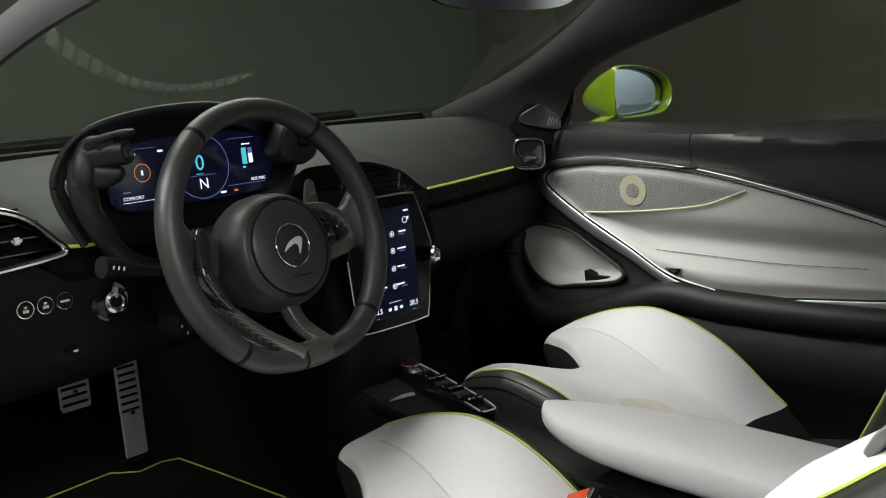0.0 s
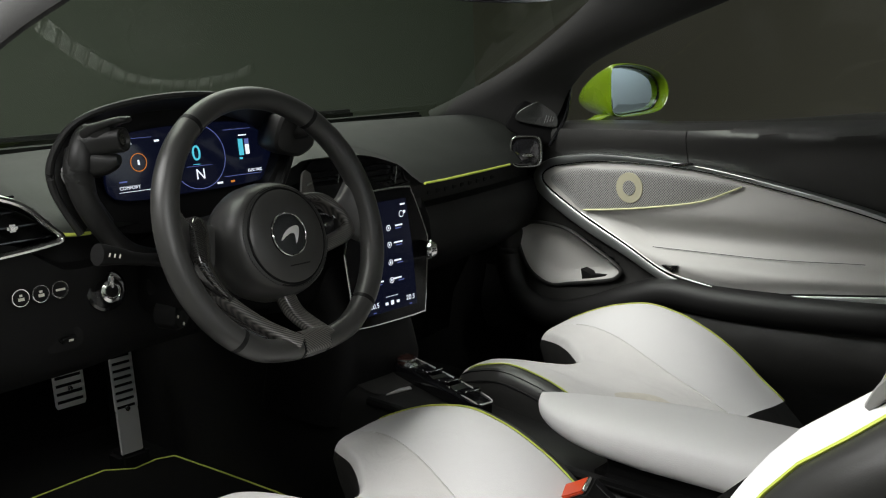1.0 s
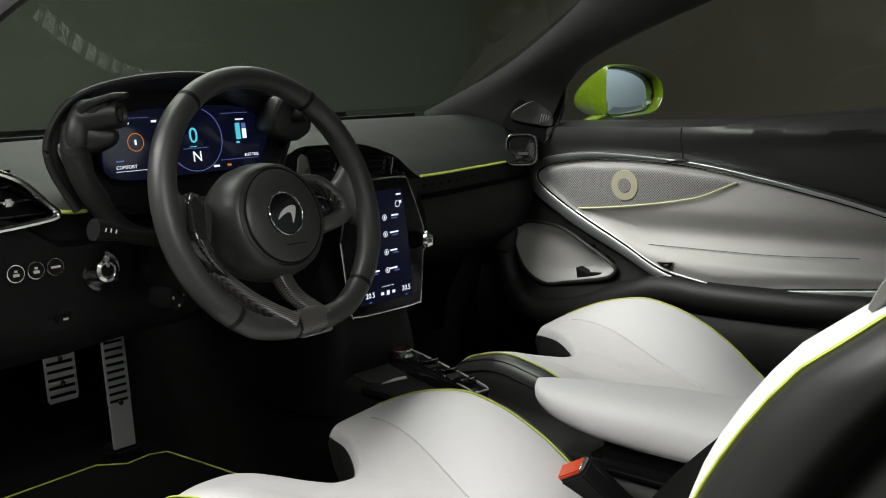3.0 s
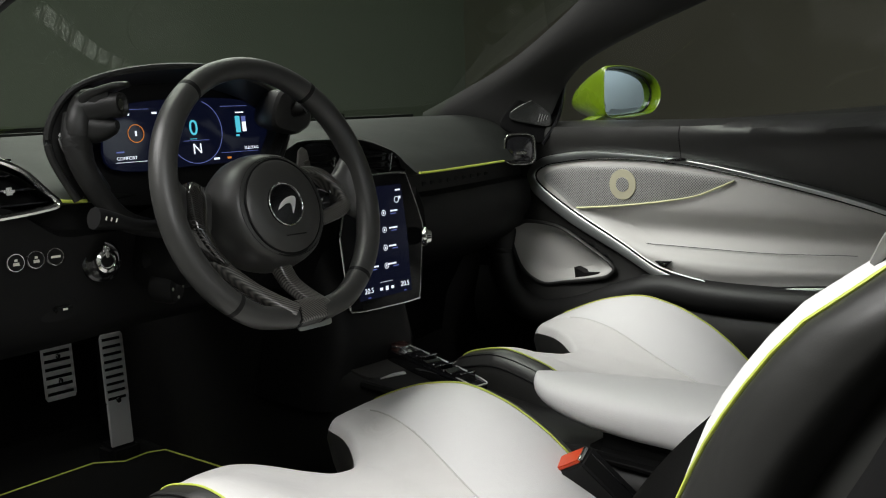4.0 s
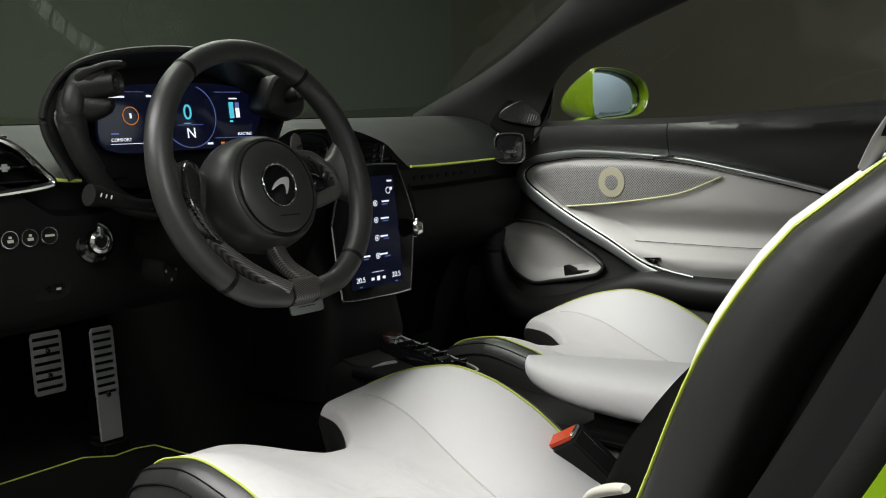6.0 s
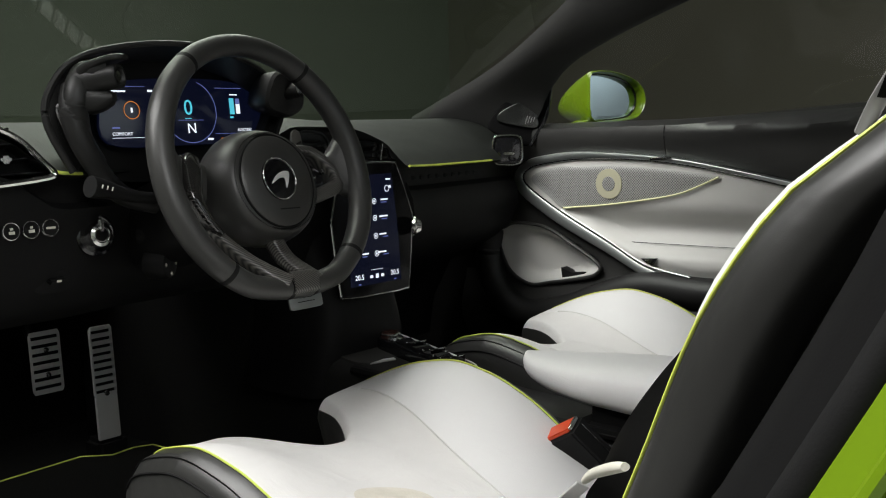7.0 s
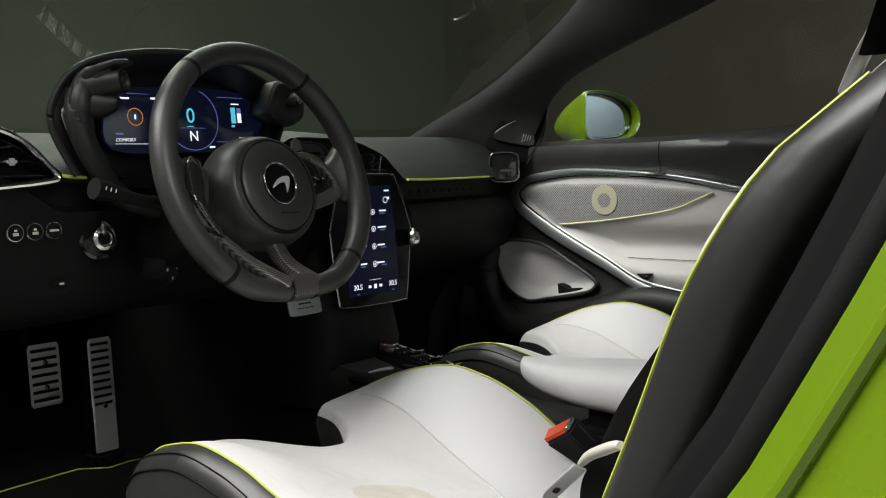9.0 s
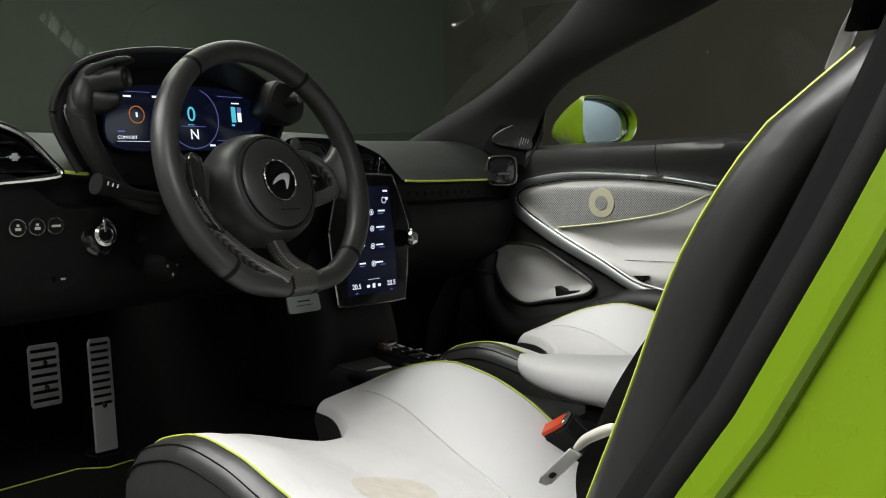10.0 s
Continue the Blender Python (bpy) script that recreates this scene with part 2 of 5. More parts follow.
def words(text, size, m, mat, parent, name="lettering", align="CENTER"):
    cu = bpy.data.curves.new(name, "FONT")
    cu.body, cu.size, cu.align_x, cu.align_y, cu.extrude = text, size, align, "CENTER", 0.0002
    tmp = bpy.data.objects.new(name, cu)
    scene.collection.objects.link(tmp)
    bpy.context.view_layer.update()
    me = bpy.data.meshes.new_from_object(tmp.evaluated_get(bpy.context.evaluated_depsgraph_get()))
    bpy.data.objects.remove(tmp)
    me.transform(m)
    me.materials.clear()
    me.materials.append(mat)
    ob = new(name, me)
    ob.parent = parent
    return ob


def bar(cx, cy, w, h, m, mat, parent, name="mark"):
    return part(name, plate([(cx - w / 2, cy - h / 2), (cx + w / 2, cy - h / 2), (cx + w / 2, cy + h / 2), (cx - w / 2, cy + h / 2)], m, 0.0004), mat, parent, smooth=False)


def lerp(x, xs, ys):
    """A smooth curve through (xs, ys)."""
    n = len(xs)
    if x <= xs[0] or x >= xs[-1]:
        return float(ys[0] if x <= xs[0] else ys[-1])
    i = max(k for k in range(n - 1) if xs[k] <= x)

    def slope(k):
        if k in (0, n - 1):
            return 0.0
        a, b = (ys[k] - ys[k - 1]) / (xs[k] - xs[k - 1]), (ys[k + 1] - ys[k]) / (xs[k + 1] - xs[k])
        return 0.0 if a * b <= 0 else 2 * a * b / (a + b)
    h = xs[i + 1] - xs[i]
    t = (x - xs[i]) / h
    return float(ys[i] * (1 + 2 * t) * (1 - t) ** 2 + slope(i) * h * t * (1 - t) ** 2 + ys[i + 1] * t * t * (3 - 2 * t) + slope(i + 1) * h * t * t * (t - 1))


def smooth01(t):
    t = min(1, max(0, t))
    return t * t * (3 - 2 * t)


# ---- studio ----
def studio():
    # floor and ceiling unseen; their tones are raised to bounce fill into the cabin
    g = tagged(part("floor", box(15.2, 14.4, 0.1, pose(0.2, 1, -0.42), 0), FLOOR, smooth=False), "dark grey studio floor", "floor", kind="structure")
    tagged(part("ceiling", box(15.2, 14.4, 0.1, pose(0.2, 1, 4.3), 0), REAR, smooth=False), "unseen ceiling made pale to bounce fill light into the cabin", "ceiling", kind="structure")
    for nm, w, d, x, y in (("wall_north", 15, 0.2, 0.2, 6.4), ("wall_south", 15, 0.2, 0.2, -6.1), ("wall_east", 0.2, 14, 7.5, 1), ("wall_west", 0.2, 14, -7.1, 1)):
        tagged(part(nm, box(w, d, 4.8, pose(x, y, 1.95), 0), {"wall_south": REAR, "wall_north": FRONT}.get(nm, WALL), smooth=False), "pale grey studio wall" if nm == "wall_south" else "plain dark grey studio wall", "wall", kind="structure")


studio()


# ---- car shell ----
def pillar(name, sections, mat, parent):
    """sections: inner edge, outer edge; a padded bar between them."""
    rings = []
    for inner, outer in sections:
        a, b = np.array(inner, float), np.array(outer, float)
        w = b - a
        nrm = np.cross(w, (0.0, -1.0, 0.6))
        nrm = nrm / np.linalg.norm(nrm) * (1 if nrm[2] > 0 else -1)
        ring = []
        for k in range(16):
            t = 2 * math.pi * k / 16
            c, s = math.cos(t), math.sin(t)
            ring.append(a + w * (0.5 + 0.5 * math.copysign(abs(c) ** 0.7, c)) + np.array((0.0, 0.25, 0.35)) * 0.06 * math.copysign(abs(s) ** 0.7, s) + np.array((0.01, 0.004, 0.012)))
        rings.append(ring)
    fine = [spline([r[k] for r in rings], 6) for k in range(16)]
    return part(name, loft([[fine[k][i] for k in range(16)] for i in range(len(fine[0]))]), mat, parent)


PILLAR = [((0.66, 0.72, 0.560), (0.70, 0.40, 0.50)), ((0.615, 0.60, 0.590), (0.675, 0.325, 0.565)), ((0.585, 0.42, 0.650), (0.665, 0.275, 0.640)),
          ((0.555, 0.28, 0.710), (0.635, 0.165, 0.706)), ((0.52, 0.116, 0.805), (0.58, -0.11, 0.787)), ((0.47, -0.04, 0.92), (0.53, -0.42, 0.86)), ((0.45, -0.3, 0.97), (0.50, -0.9, 0.88))]


def car_shell():
    car = thing("sports_car", "low lime green sports car shell, its near door open", "sports car")
    pillar("windscreen_pillar", PILLAR, SUEDE, car)["label"] = "dark suede windscreen pillar trim"
    left = [((-0.71, 0.72, 0.58), (-0.76, 0.40, 0.50)), ((-0.665, 0.60, 0.66), (-0.73, 0.33, 0.63)), ((-0.60, 0.33, 0.777), (-0.68, 0.16, 0.75)), ((-0.585, 0.10, 0.852), (-0.64, -0.12, 0.83)),
            ((-0.53, -0.04, 0.93), (-0.60, -0.42, 0.88)), ((-0.51, -0.3, 0.98), (-0.57, -0.9, 0.90))]
    pillar("windscreen_pillar", left, SUEDE, car)["label"] = "dark suede windscreen pillar trim"
    # roof
    rows = []
    for x in np.linspace(-0.58, 0.52, 12):
        k = 1 - ((x + 0.03) / 0.56) ** 2
        rows.append([(x, y, 0.90 + 0.045 * k + 0.04 * smooth01((0.0 - y) / 0.4)) for y in np.linspace(0.0 + 0.03 * k, -1.1, 10)] + [(x, y, 0.93 + 0.045 * k + 0.04 * smooth01((0.0 - y) / 0.4)) for y in np.linspace(-1.1, 0.0 + 0.03 * k, 10)])
    part("roof", loft(rows), SUEDE, car, "dark suede headlining")
    # floor pan, bulkhead, rear wall
    part("floor_pan", box(1.5, 2.3, 0.05, pose(-0.03, 0.0, -0.13), 0.01), CARPET, car)
    part("bulkhead", box(1.5, 0.05, 0.72, pose(-0.03, 1.08, 0.22), 0.01), CARPET, car)
    part("rear_wall", box(1.36, 0.06, 0.66, pose(-0.02, -1.12, 0.20, -8), 0.02), BLACK, car)
    # left side wall ahead of the door opening, in the footwell
    part("kick_panel", box(0.05, 0.75, 0.68, pose(-0.755, 0.72, 0.2), 0.01), CARPET, car)
    part("kick_panel", box(0.05, 0.75, 0.72, pose(0.715, 0.80, 0.2), 0.01), CARPET, car)
    part("cowl", box(1.46, 0.06, 0.03, pose(-0.03, 0.80, 0.562), 0.008), DARK, car)
    part("bonnet", box(1.7, 1.1, 0.06, pose(0, 1.40, 0.42, -5), 0.02), PAINT, car)
    # rear quarter with the painted door opening, rubber seal and padded post
    def jamb(z):
        return lerp(z, (-0.2, 0.20, 0.355, 0.393, 0.431, 0.46, 0.491, 0.6, 0.95), (-0.60, -0.80, -0.897, -0.923, -0.944, -0.960, -0.976, -1.025, -1.15))
    zs = np.linspace(-0.2, 0.95, 36)
    part("rear_quarter", loft([[(-0.925, jamb(z) - 0.03, z), (-0.945, jamb(z) - 0.003, z), (-0.952, jamb(z) - 0.002, z), (-0.958, jamb(z) - 0.012, z), (-0.962, jamb(z) - 0.018, z), (-0.975, jamb(z) - 0.05, z), (-0.985, jamb(z) - 0.064, z), (-0.990, jamb(z) - 0.072, z), (-1.005, jamb(z) - 0.12, z), (-1.02, jamb(z) - 0.2, z), (-0.98, jamb(z) - 0.4, z), (-0.75, jamb(z) - 0.4, z)] for z in zs]), PAINT, car, "lime green painted rear quarter and door jamb")
    for x, back in ((-0.9635, 0.020), (-0.992, 0.078)):
        part("jamb_flange", tube([(x, jamb(z) - back, z) for z in zs], 0.004, 8), PAINT, car, "lime green folded flange")
    part("door_seal", tube([(-0.938, jamb(z) + 0.002, z) for z in zs], 0.010, 10), DARK, car, "black rubber door seal")
    part("door_post_trim", loft([[(-0.938, jamb(z), z), (-0.915, jamb(z) + 0.028, z), (-0.885, jamb(z) + 0.044, z), (-0.855, jamb(z) + 0.044, z), (-0.828, jamb(z) + 0.022, z), (-0.81, jamb(z) - 0.04, z), (-0.72, jamb(z) - 0.08, z), (-0.72, jamb(z) - 0.2, z), (-0.92, jamb(z) - 0.1, z)] for z in zs]), TRIM, car, "black leather door post trim")
    part("sill", box(0.14, 1.5, 0.14, pose(-0.80, 0.05, -0.10), 0.03, 4), DARK, car)
    return car


car_shell()


def windscreen():
    rows = []
    for u in np.linspace(-1, 1, 17):
        row = []
        for v in np.linspace(0, 1, 13):
            x = -0.03 + u * (0.70 - 0.17 * v)
            y = 0.83 - 0.80 * v - 0.16 * u * u * (1 - 0.4 * v)
            z = 0.565 + 0.36 * v ** 0.92 - 0.01 * u * u
            row.append((x, y, z))
        rows.append(row)
    bm = loft(rows, closed=False)
    bm.normal_update()
    if sum(f.normal.z for f in bm.faces) > 0:
        bmesh.ops.reverse_faces(bm, faces=bm.faces[:])
    ob = part("windscreen", bm, GLASS)
    ob.visible_shadow = False
    tagged(ob, "wide raked windscreen of clear tinted glass", "windscreen", kind="structure")
    part("edge_band", tube([r[0] for r in rows], 0.008, 6), GLOSS, ob)


windscreen()

# ---- dashboard ----
EX = (-0.78, -0.70, -0.66, -0.62, -0.595, -0.56, -0.45, -0.22, -0.16, -0.05, 0.05, 0.12, 0.17, 0.30, 0.52, 0.66)
EY = (0.19, 0.195, 0.197, 0.20, 0.202, 0.205, 0.23, 0.24, 0.222, 0.220, 0.226, 0.248, 0.268, 0.295, 0.337, 0.37)
EZ = (0.562, 0.560, 0.548, 0.520, 0.506, 0.503, 0.503, 0.53, 0.563, 0.560, 0.535, 0.500, 0.482, 0.480, 0.480, 0.478)


def edge(x):
    return lerp(x, EX, EY), lerp(x, EX, EZ)


def pad_z(x, y):
    """Height of the dashboard's upper pad."""
    y0, z0 = edge(x)
    yb = 0.80 - 0.20 * ((x + 0.03) / 0.7) ** 2
    t = min(1.0, max(0.0, (y - y0) / (yb - y0)))
    return z0 + (0.572 - z0) * (1 - (1 - t) ** 1.9) + 0.012 * math.sin(math.pi * t)


def dashboard():
    dash = thing("dashboard", "black leather dashboard with lime stitched edge", "dashboard")
    xs = np.linspace(-0.76, 0.66, 90)
    rows, low = [], []
    for x in xs:
        y, z = edge(x)
        yb, zb = 0.80 - 0.20 * ((x + 0.03) / 0.7) ** 2, 0.572
        row = []
        for t in np.linspace(0, 1, 14):
            yy = y + (yb - y) * t
            zz = z + (zb - z) * (1 - (1 - t) ** 1.9) + 0.012 * math.sin(math.pi * t)
            row.append((x, yy, zz))
        row[0] = (x, y + 0.004, z - 0.006)
        rows.append([(x, y + 0.03, z - 0.012)] + row + [(x, yb + 0.02, zb - 0.05)])
        right = smooth01((x - 0.12) / 0.12)
        zk = z - 0.012
        q = [(0.03, zk), (0.03, zk - 0.034), (0.012, zk - 0.042)]
        if right > 0.5:
            q += [(0.004, zk - 0.06), (0.0, zk - 0.10), (0.03, zk - 0.15), (0.10, zk - 0.20), (0.22, zk - 0.25), (0.28, zk - 0.35), (0.3, zk - 0.45)]
        else:
            q += [(0.012, 0.47 - 0.02), (0.022, 0.42), (0.035, 0.36), (0.045, 0.315), (0.075, 0.29), (0.2, 0.275), (0.3, 0.27)]
        low.append([(x, y + a, min(b, zk)) for a, b in q])
    part("top_pad", loft(rows, closed=False), PAD, dash, "dark grey leather upper pad")
    part("lower_panel", loft(low, closed=False), DARK, dash, "black soft-touch lower panel")
    for a, b in ((0.165, 0.515), (-0.605, -0.56)):
        line = [(x, edge(x)[0] + 0.001, edge(x)[1] - 0.005) for x in np.linspace(a, b, 14)]
        part("lime_stitch_line", tube(line, 0.0026, 6), LIME, dash, "lime green edge piping")
    # demister slot and centre speaker on the top pad
    def slot_y(x):
        return 0.68 - 1.6 * (x + 0.12) ** 2 + 0.28 * (x + 0.12)
    part("demister_slot", tube([(x, slot_y(x), pad_z(x, slot_y(x)) - 0.001) for x in np.linspace(-0.36, 0.12, 21)], 0.018, 6, flat=0.12), GLOSS, dash)
    for k in range(17):
        x = -0.35 + k * 0.0285
        part("slat", box(0.007, 0.034, 0.006, pose(x, slot_y(x), pad_z(x, slot_y(x)) + 0.0005, 0, 0, -60 * (x + 0.12)), 0.001, 1), BLACK, dash)
    part("speaker_cover", loft([[(-0.10 + 0.085 * r * math.cos(a), 0.565 + 0.075 * r * math.sin(a), pad_z(-0.10 + 0.085 * r * math.cos(a), 0.565 + 0.075 * r * math.sin(a)) + h) for a in np.linspace(0, 2 * math.pi, 33)[:-1]] for r, h in ((1.06, -0.004), (1.0, 0.003), (0.9, 0.004), (0.5, 0.004))]), HOOD, dash)
    # slotted strip under the passenger edge
    for k in range(9):
        x = 0.22 + 0.032 * k
        y, z = edge(x)
        part("strip_clip", box(0.012, 0.006, 0.008, pose(x, y + 0.030, z - 0.03), 0.001, 1), DARK, dash)
    return dash


dashboard()


def leaf_vent(name, pts, y, slats, label, m=Matrix()):
    """A leaf-shaped air vent: dark well, bright surround, slats."""
    v = thing(name, label, "air vent")
    out = [Vector(p) for p in spline([(x, y, z) for x, z in pts], 8, True)]
    c = sum(out, Vector()) / len(out)
    back = [c + (p - c) * 0.9 + Vector((0, 0.05, 0)) for p in out]
    part("well", loft([out, [p + Vector((0, 0.03, 0)) for p in out], back], caps=False), GLOSS, v)
    part("well_back", loft([back, [c + (p - c) * 0.02 + Vector((0, 0.052, 0)) for p in back]], caps=True), DARK, v)
    part("surround", tube(out, 0.0045, 8, True, up=(0, 1, 0)), CHROME, v, "satin chrome surround")
    zs = [p.z for p in out]
    for k in range(slats):
        z = min(zs) + (max(zs) - min(zs)) * (k + 1) / (slats + 1)
        inside = [p.x for p in out if abs(p.z - z) < 0.012]
        if len(inside) < 2:
            continue
        a, b = min(inside), max(inside)
        part("slat", box(max(0.01, b - a - 0.006), 0.022, 0.004, pose((a + b) / 2, y + 0.022, z, -14), 0.0012, 1), GLOSS, v)
    part("vane_tab", box(0.014, 0.012, 0.01, pose(c.x + 0.012, y + 0.008, c.z), 0.003), CHROME, v)
    return v


leaf_vent("air_vent", [(-0.76, 0.572), (-0.70, 0.566), (-0.655, 0.548), (-0.62, 0.515), (-0.607, 0.499), (-0.635, 0.493), (-0.70, 0.488), (-0.76, 0.486)], 0.193, 4, "leaf-shaped air vent with satin chrome surround at the dashboard end")


def centre_vents():
    for x0, w in ((-0.105, 0.085), (0.035, 0.105)):
        v = thing("air_vent", "black centre air vent with slats above the touchscreen", "air vent", "centre vents")
        top = 0.548 if x0 < 0 else 0.528
        out = [Vector((x, 0.246, z)) for x, z in ([(x0 - w / 2, 0.486), (x0 - w / 2 - 0.004, 0.52), (x0 - w / 2 + 0.014, top), (x0 + w / 2 - 0.02, top - 0.004), (x0 + w / 2, top - 0.032), (x0 + w / 2 + 0.006, 0.488)])]
        out = [Vector(p) for p in spline(out, 5, True)]
        part("well", loft([out, [p + Vector((0, 0.05, 0)) for p in out]]), GLOSS, v)
        part("surround", tube(out, 0.003, 6, True, up=(0, 1, 0)), GLOSS, v)
        for k in range(4 if x0 < 0 else 3):
            ws = w * (0.84 - 0.07 * k * (1 if x0 < 0 else 2.2))
            part("slat", box(ws, 0.02, 0.003, pose(x0 - w * 0.42 + ws / 2, 0.252, 0.496 + 0.011 * k, -12), 0.001, 1), DARK, v)
        part("vane", box(0.003, 0.010, 0.034, pose(x0 + 0.02, 0.238, 0.508, 0, 12), 0.0015), CHROME, v, "chrome vane handle")


centre_vents()


def corner_vent():
    v = thing("corner_vent", "small black corner air vent with bright bezel", "air vent")
    m = axes((0.597, 0.354, 0.496), (0.55, -0.83, 0.0), (0, 0, 1))
    part("bezel", plate(superellipse(0.037, 0.037, 4.5, 28), m, 0.05, 0.006, 3), GLOSS, v)
    part("ring", tube([m @ Vector((x, y, 0.002)) for x, y in superellipse(0.0345, 0.0345, 4, 32)], 0.0026, 6, True, up=m.to_3x3().col[2]), CHROME, v)
    part("well", plate(superellipse(0.029, 0.029, 3.2, 24), m @ pose(0, 0, 0.003), 0.004, 0.001), GLOSS, v)
    part("tab", box(0.026, 0.006, 0.008, m @ pose(0.004, -0.008, 0.008), 0.002), CHROME, v)


corner_vent()


# ---- instrument binnacle ----
def binnacle():
    b = thing("instrument_binnacle", "hooded black instrument binnacle with a lit digital display", "instrument cluster")
    cx = -0.41
    arch = spline([(-0.585, 0.50), (-0.612, 0.56), (-0.610, 0.605), (-0.575, 0.650), (-0.50, 0.672), (-0.40, 0.677), (-0.32, 0.664), (-0.25, 0.640), (-0.205, 0.600), (-0.225, 0.55), (-0.26, 0.505)], 6)

    def ring(right, y, dz=0.0, left=None):
        left = right if left is None else left
        return [(cx + (x - cx) * (left if x < cx else right), y + 0.03 * ((x - cx) / 0.2) ** 2 * (1 if y < 0.2 else 0), 0.56 + (z - 0.56) * (left + right) / 2 + dz) for x, z in arch]
    part("hood", loft([ring(0.80, 0.34, -0.03, 0.45), ring(0.92, 0.26, -0.01, 0.70), ring(0.985, 0.20, 0.0, 0.90), ring(1.0, 0.172), ring(0.965, 0.163), ring(0.93, 0.175), ring(0.88, 0.20, 0.0, 0.86), ring(0.84, 0.222, 0.0, 0.76)], closed=False), HOOD, b, "black leather hood")
    part("lip", tube(ring(0.985, 0.166), 0.005, 8), HOOD, b)
    face = [(x, z) for x, z in superellipse(0.170, 0.095, 3.2, 40, cx + 0.014, 0.574)]
    part("backing", plate(face, axes((0, 0.232, 0), (1, 0, 0), (0, 0, 1)), 0.01), DARK, b)
    m = axes((-0.378, 0.218, 0.582), (1, 0, 0), (0, 0.10, 1))
    shape = spline([(-0.135, -0.045), (-0.138, 0.02), (-0.115, 0.042), (0.0, 0.050), (0.10, 0.044), (0.138, 0.018), (0.136, -0.03), (0.112, -0.046), (0.0, -0.05)], 5, True)
    disp = part("display", plate(shape, m, 0.006, 0.001), SCREEN, b, "dark blue lit display")
    f = m @ pose(0, 0, 0.0012)
    ring_pts = [f @ Vector((0.006 + 0.047 * math.cos(a), 0.0 + 0.047 * math.sin(a), 0)) for a in np.linspace(-2.4, 1.2, 30)]
    part("dial_arc", tube(ring_pts, 0.0005, 4), BLUE, disp)
    words("0", 0.032, f @ pose(0.003, 0.005, 0), CYAN, disp)
    words("N", 0.022, f @ pose(0.006, -0.026, 0), INK, disp)
    bar(0.006, -0.013, 0.045, 0.0007, f, BLUE, disp)
    bar(0.001, -0.0105, 0.012, 0.001, f, CYAN, disp)
    words("COMFORT", 0.0068, f @ pose(-0.128, -0.032, 0), INK, disp, align="LEFT")
    bar(-0.100, -0.0375, 0.058, 0.0007, f, INK, disp)
    bar(-0.121, -0.023, 0.012, 0.002, f, BLUE, disp)
    bar(-0.112, 0.029, 0.024, 0.0025, f, INK, disp)
    bar(-0.095, 0.036, 0.055, 0.0006, f, BLUE, disp)
    bar(-0.060, 0.030, 0.008, 0.003, f, INK, disp)
    hoop = [f @ Vector((-0.093 + 0.0125 * math.cos(a), 0.002 + 0.0125 * math.sin(a), 0)) for a in np.linspace(0, 2 * math.pi, 25)[:-1]]
    part("phone_ring", tube(hoop, 0.0006, 4, True, up=m.to_3x3().col[2]), ORANGE, disp)
    bar(-0.093, 0.002, 0.003, 0.007, f, INK, disp)
    bar(0.084, 0.008, 0.0085, 0.025, f, CYAN, disp, "battery_bar")
    bar(0.0955, 0.004, 0.0075, 0.015, f, INK, disp, "battery_bar")
    bar(0.0955, 0.016, 0.0075, 0.008, f, BLUE, disp, "battery_bar")
    bar(0.089, 0.026, 0.015, 0.002, f, INK, disp)
    bar(0.082, -0.009, 0.006, 0.003, f, CYAN, disp)
    bar(0.080, 0.036, 0.05, 0.0007, f, BLUE, disp)
    bar(0.082, -0.034, 0.07, 0.0007, f, BLUE, disp)
    words("ELECTRIC", 0.0062, f @ pose(0.105, -0.029, 0), INK, disp)
    bar(0.038, -0.042, 0.010, 0.003, f, INK, disp)
    bar(0.061, -0.042, 0.007, 0.003, f, ORANGE, disp)
    # control pod on the far shoulder: a rounded wedge with a top lip and a round button
    wedge = spline([(x + 0.018, z) for x, z in ((-0.290, 0.637), (-0.262, 0.640), (-0.238, 0.635), (-0.222, 0.618), (-0.216, 0.588), (-0.232, 0.574), (-0.252, 0.571), (-0.296, 0.588))], 5, True)
    wc = np.array((-0.238, 0.607))
    rings = [[(wc[0] + (x - wc[0]) * k + 0.10 * (d - 0.142), d + 0.25 * (0.607 - z), wc[1] + (z - wc[1]) * k) for x, z in wedge] for d, k in ((0.152, 0.60), (0.150, 0.84), (0.154, 0.95), (0.162, 0.98), (0.180, 0.96), (0.205, 0.84), (0.222, 0.65))]
    pod = part("control_pod", loft(rings), HOOD, b, "black grained control pod")
    # highlight on the pod's top lip put in as grey
    part("pod_lip", tube(spline([(-0.268, 0.152, 0.6370), (-0.244, 0.147, 0.6395), (-0.222, 0.147, 0.6345), (-0.212, 0.149, 0.627)], 5), 0.0016, 6), PLASTIC, pod, "thin top lip, grey for the highlight along it")
    a = axes((-0.222, 0.140, 0.615), (0.9, 0.45, 0), (0, 0.2, 1))
    part("button_collar", turned([(0.0135, -0.03), (0.0135, -0.004), (0.012, 0.0), (0.0095, -0.001), (0.009, -0.004)], a, 24), HOOD, pod)
    part("button", turned([(0.009, -0.01), (0.009, -0.001), (0.007, 0.002), (0.0, 0.003)], a, 20), STEEL, pod, "round dark chrome button")
    # control pod on the near shoulder: barrel with a button, a flat wing above and a lobe below, grown together
    a = axes((-0.546, 0.126, 0.625), (0.87, 0.5, 0), (0, 0.12, 1))

    def lobe(name, rows, e=2.4, label=""):
        return part(name, loft([[a @ Vector((ox + px_, oy + py_, d)) for px_, py_ in superellipse(w_, h_, e, 24)] for d, ox, oy, w_, h_ in rows]), HOOD, b if name == "control_pod" else pod, label)
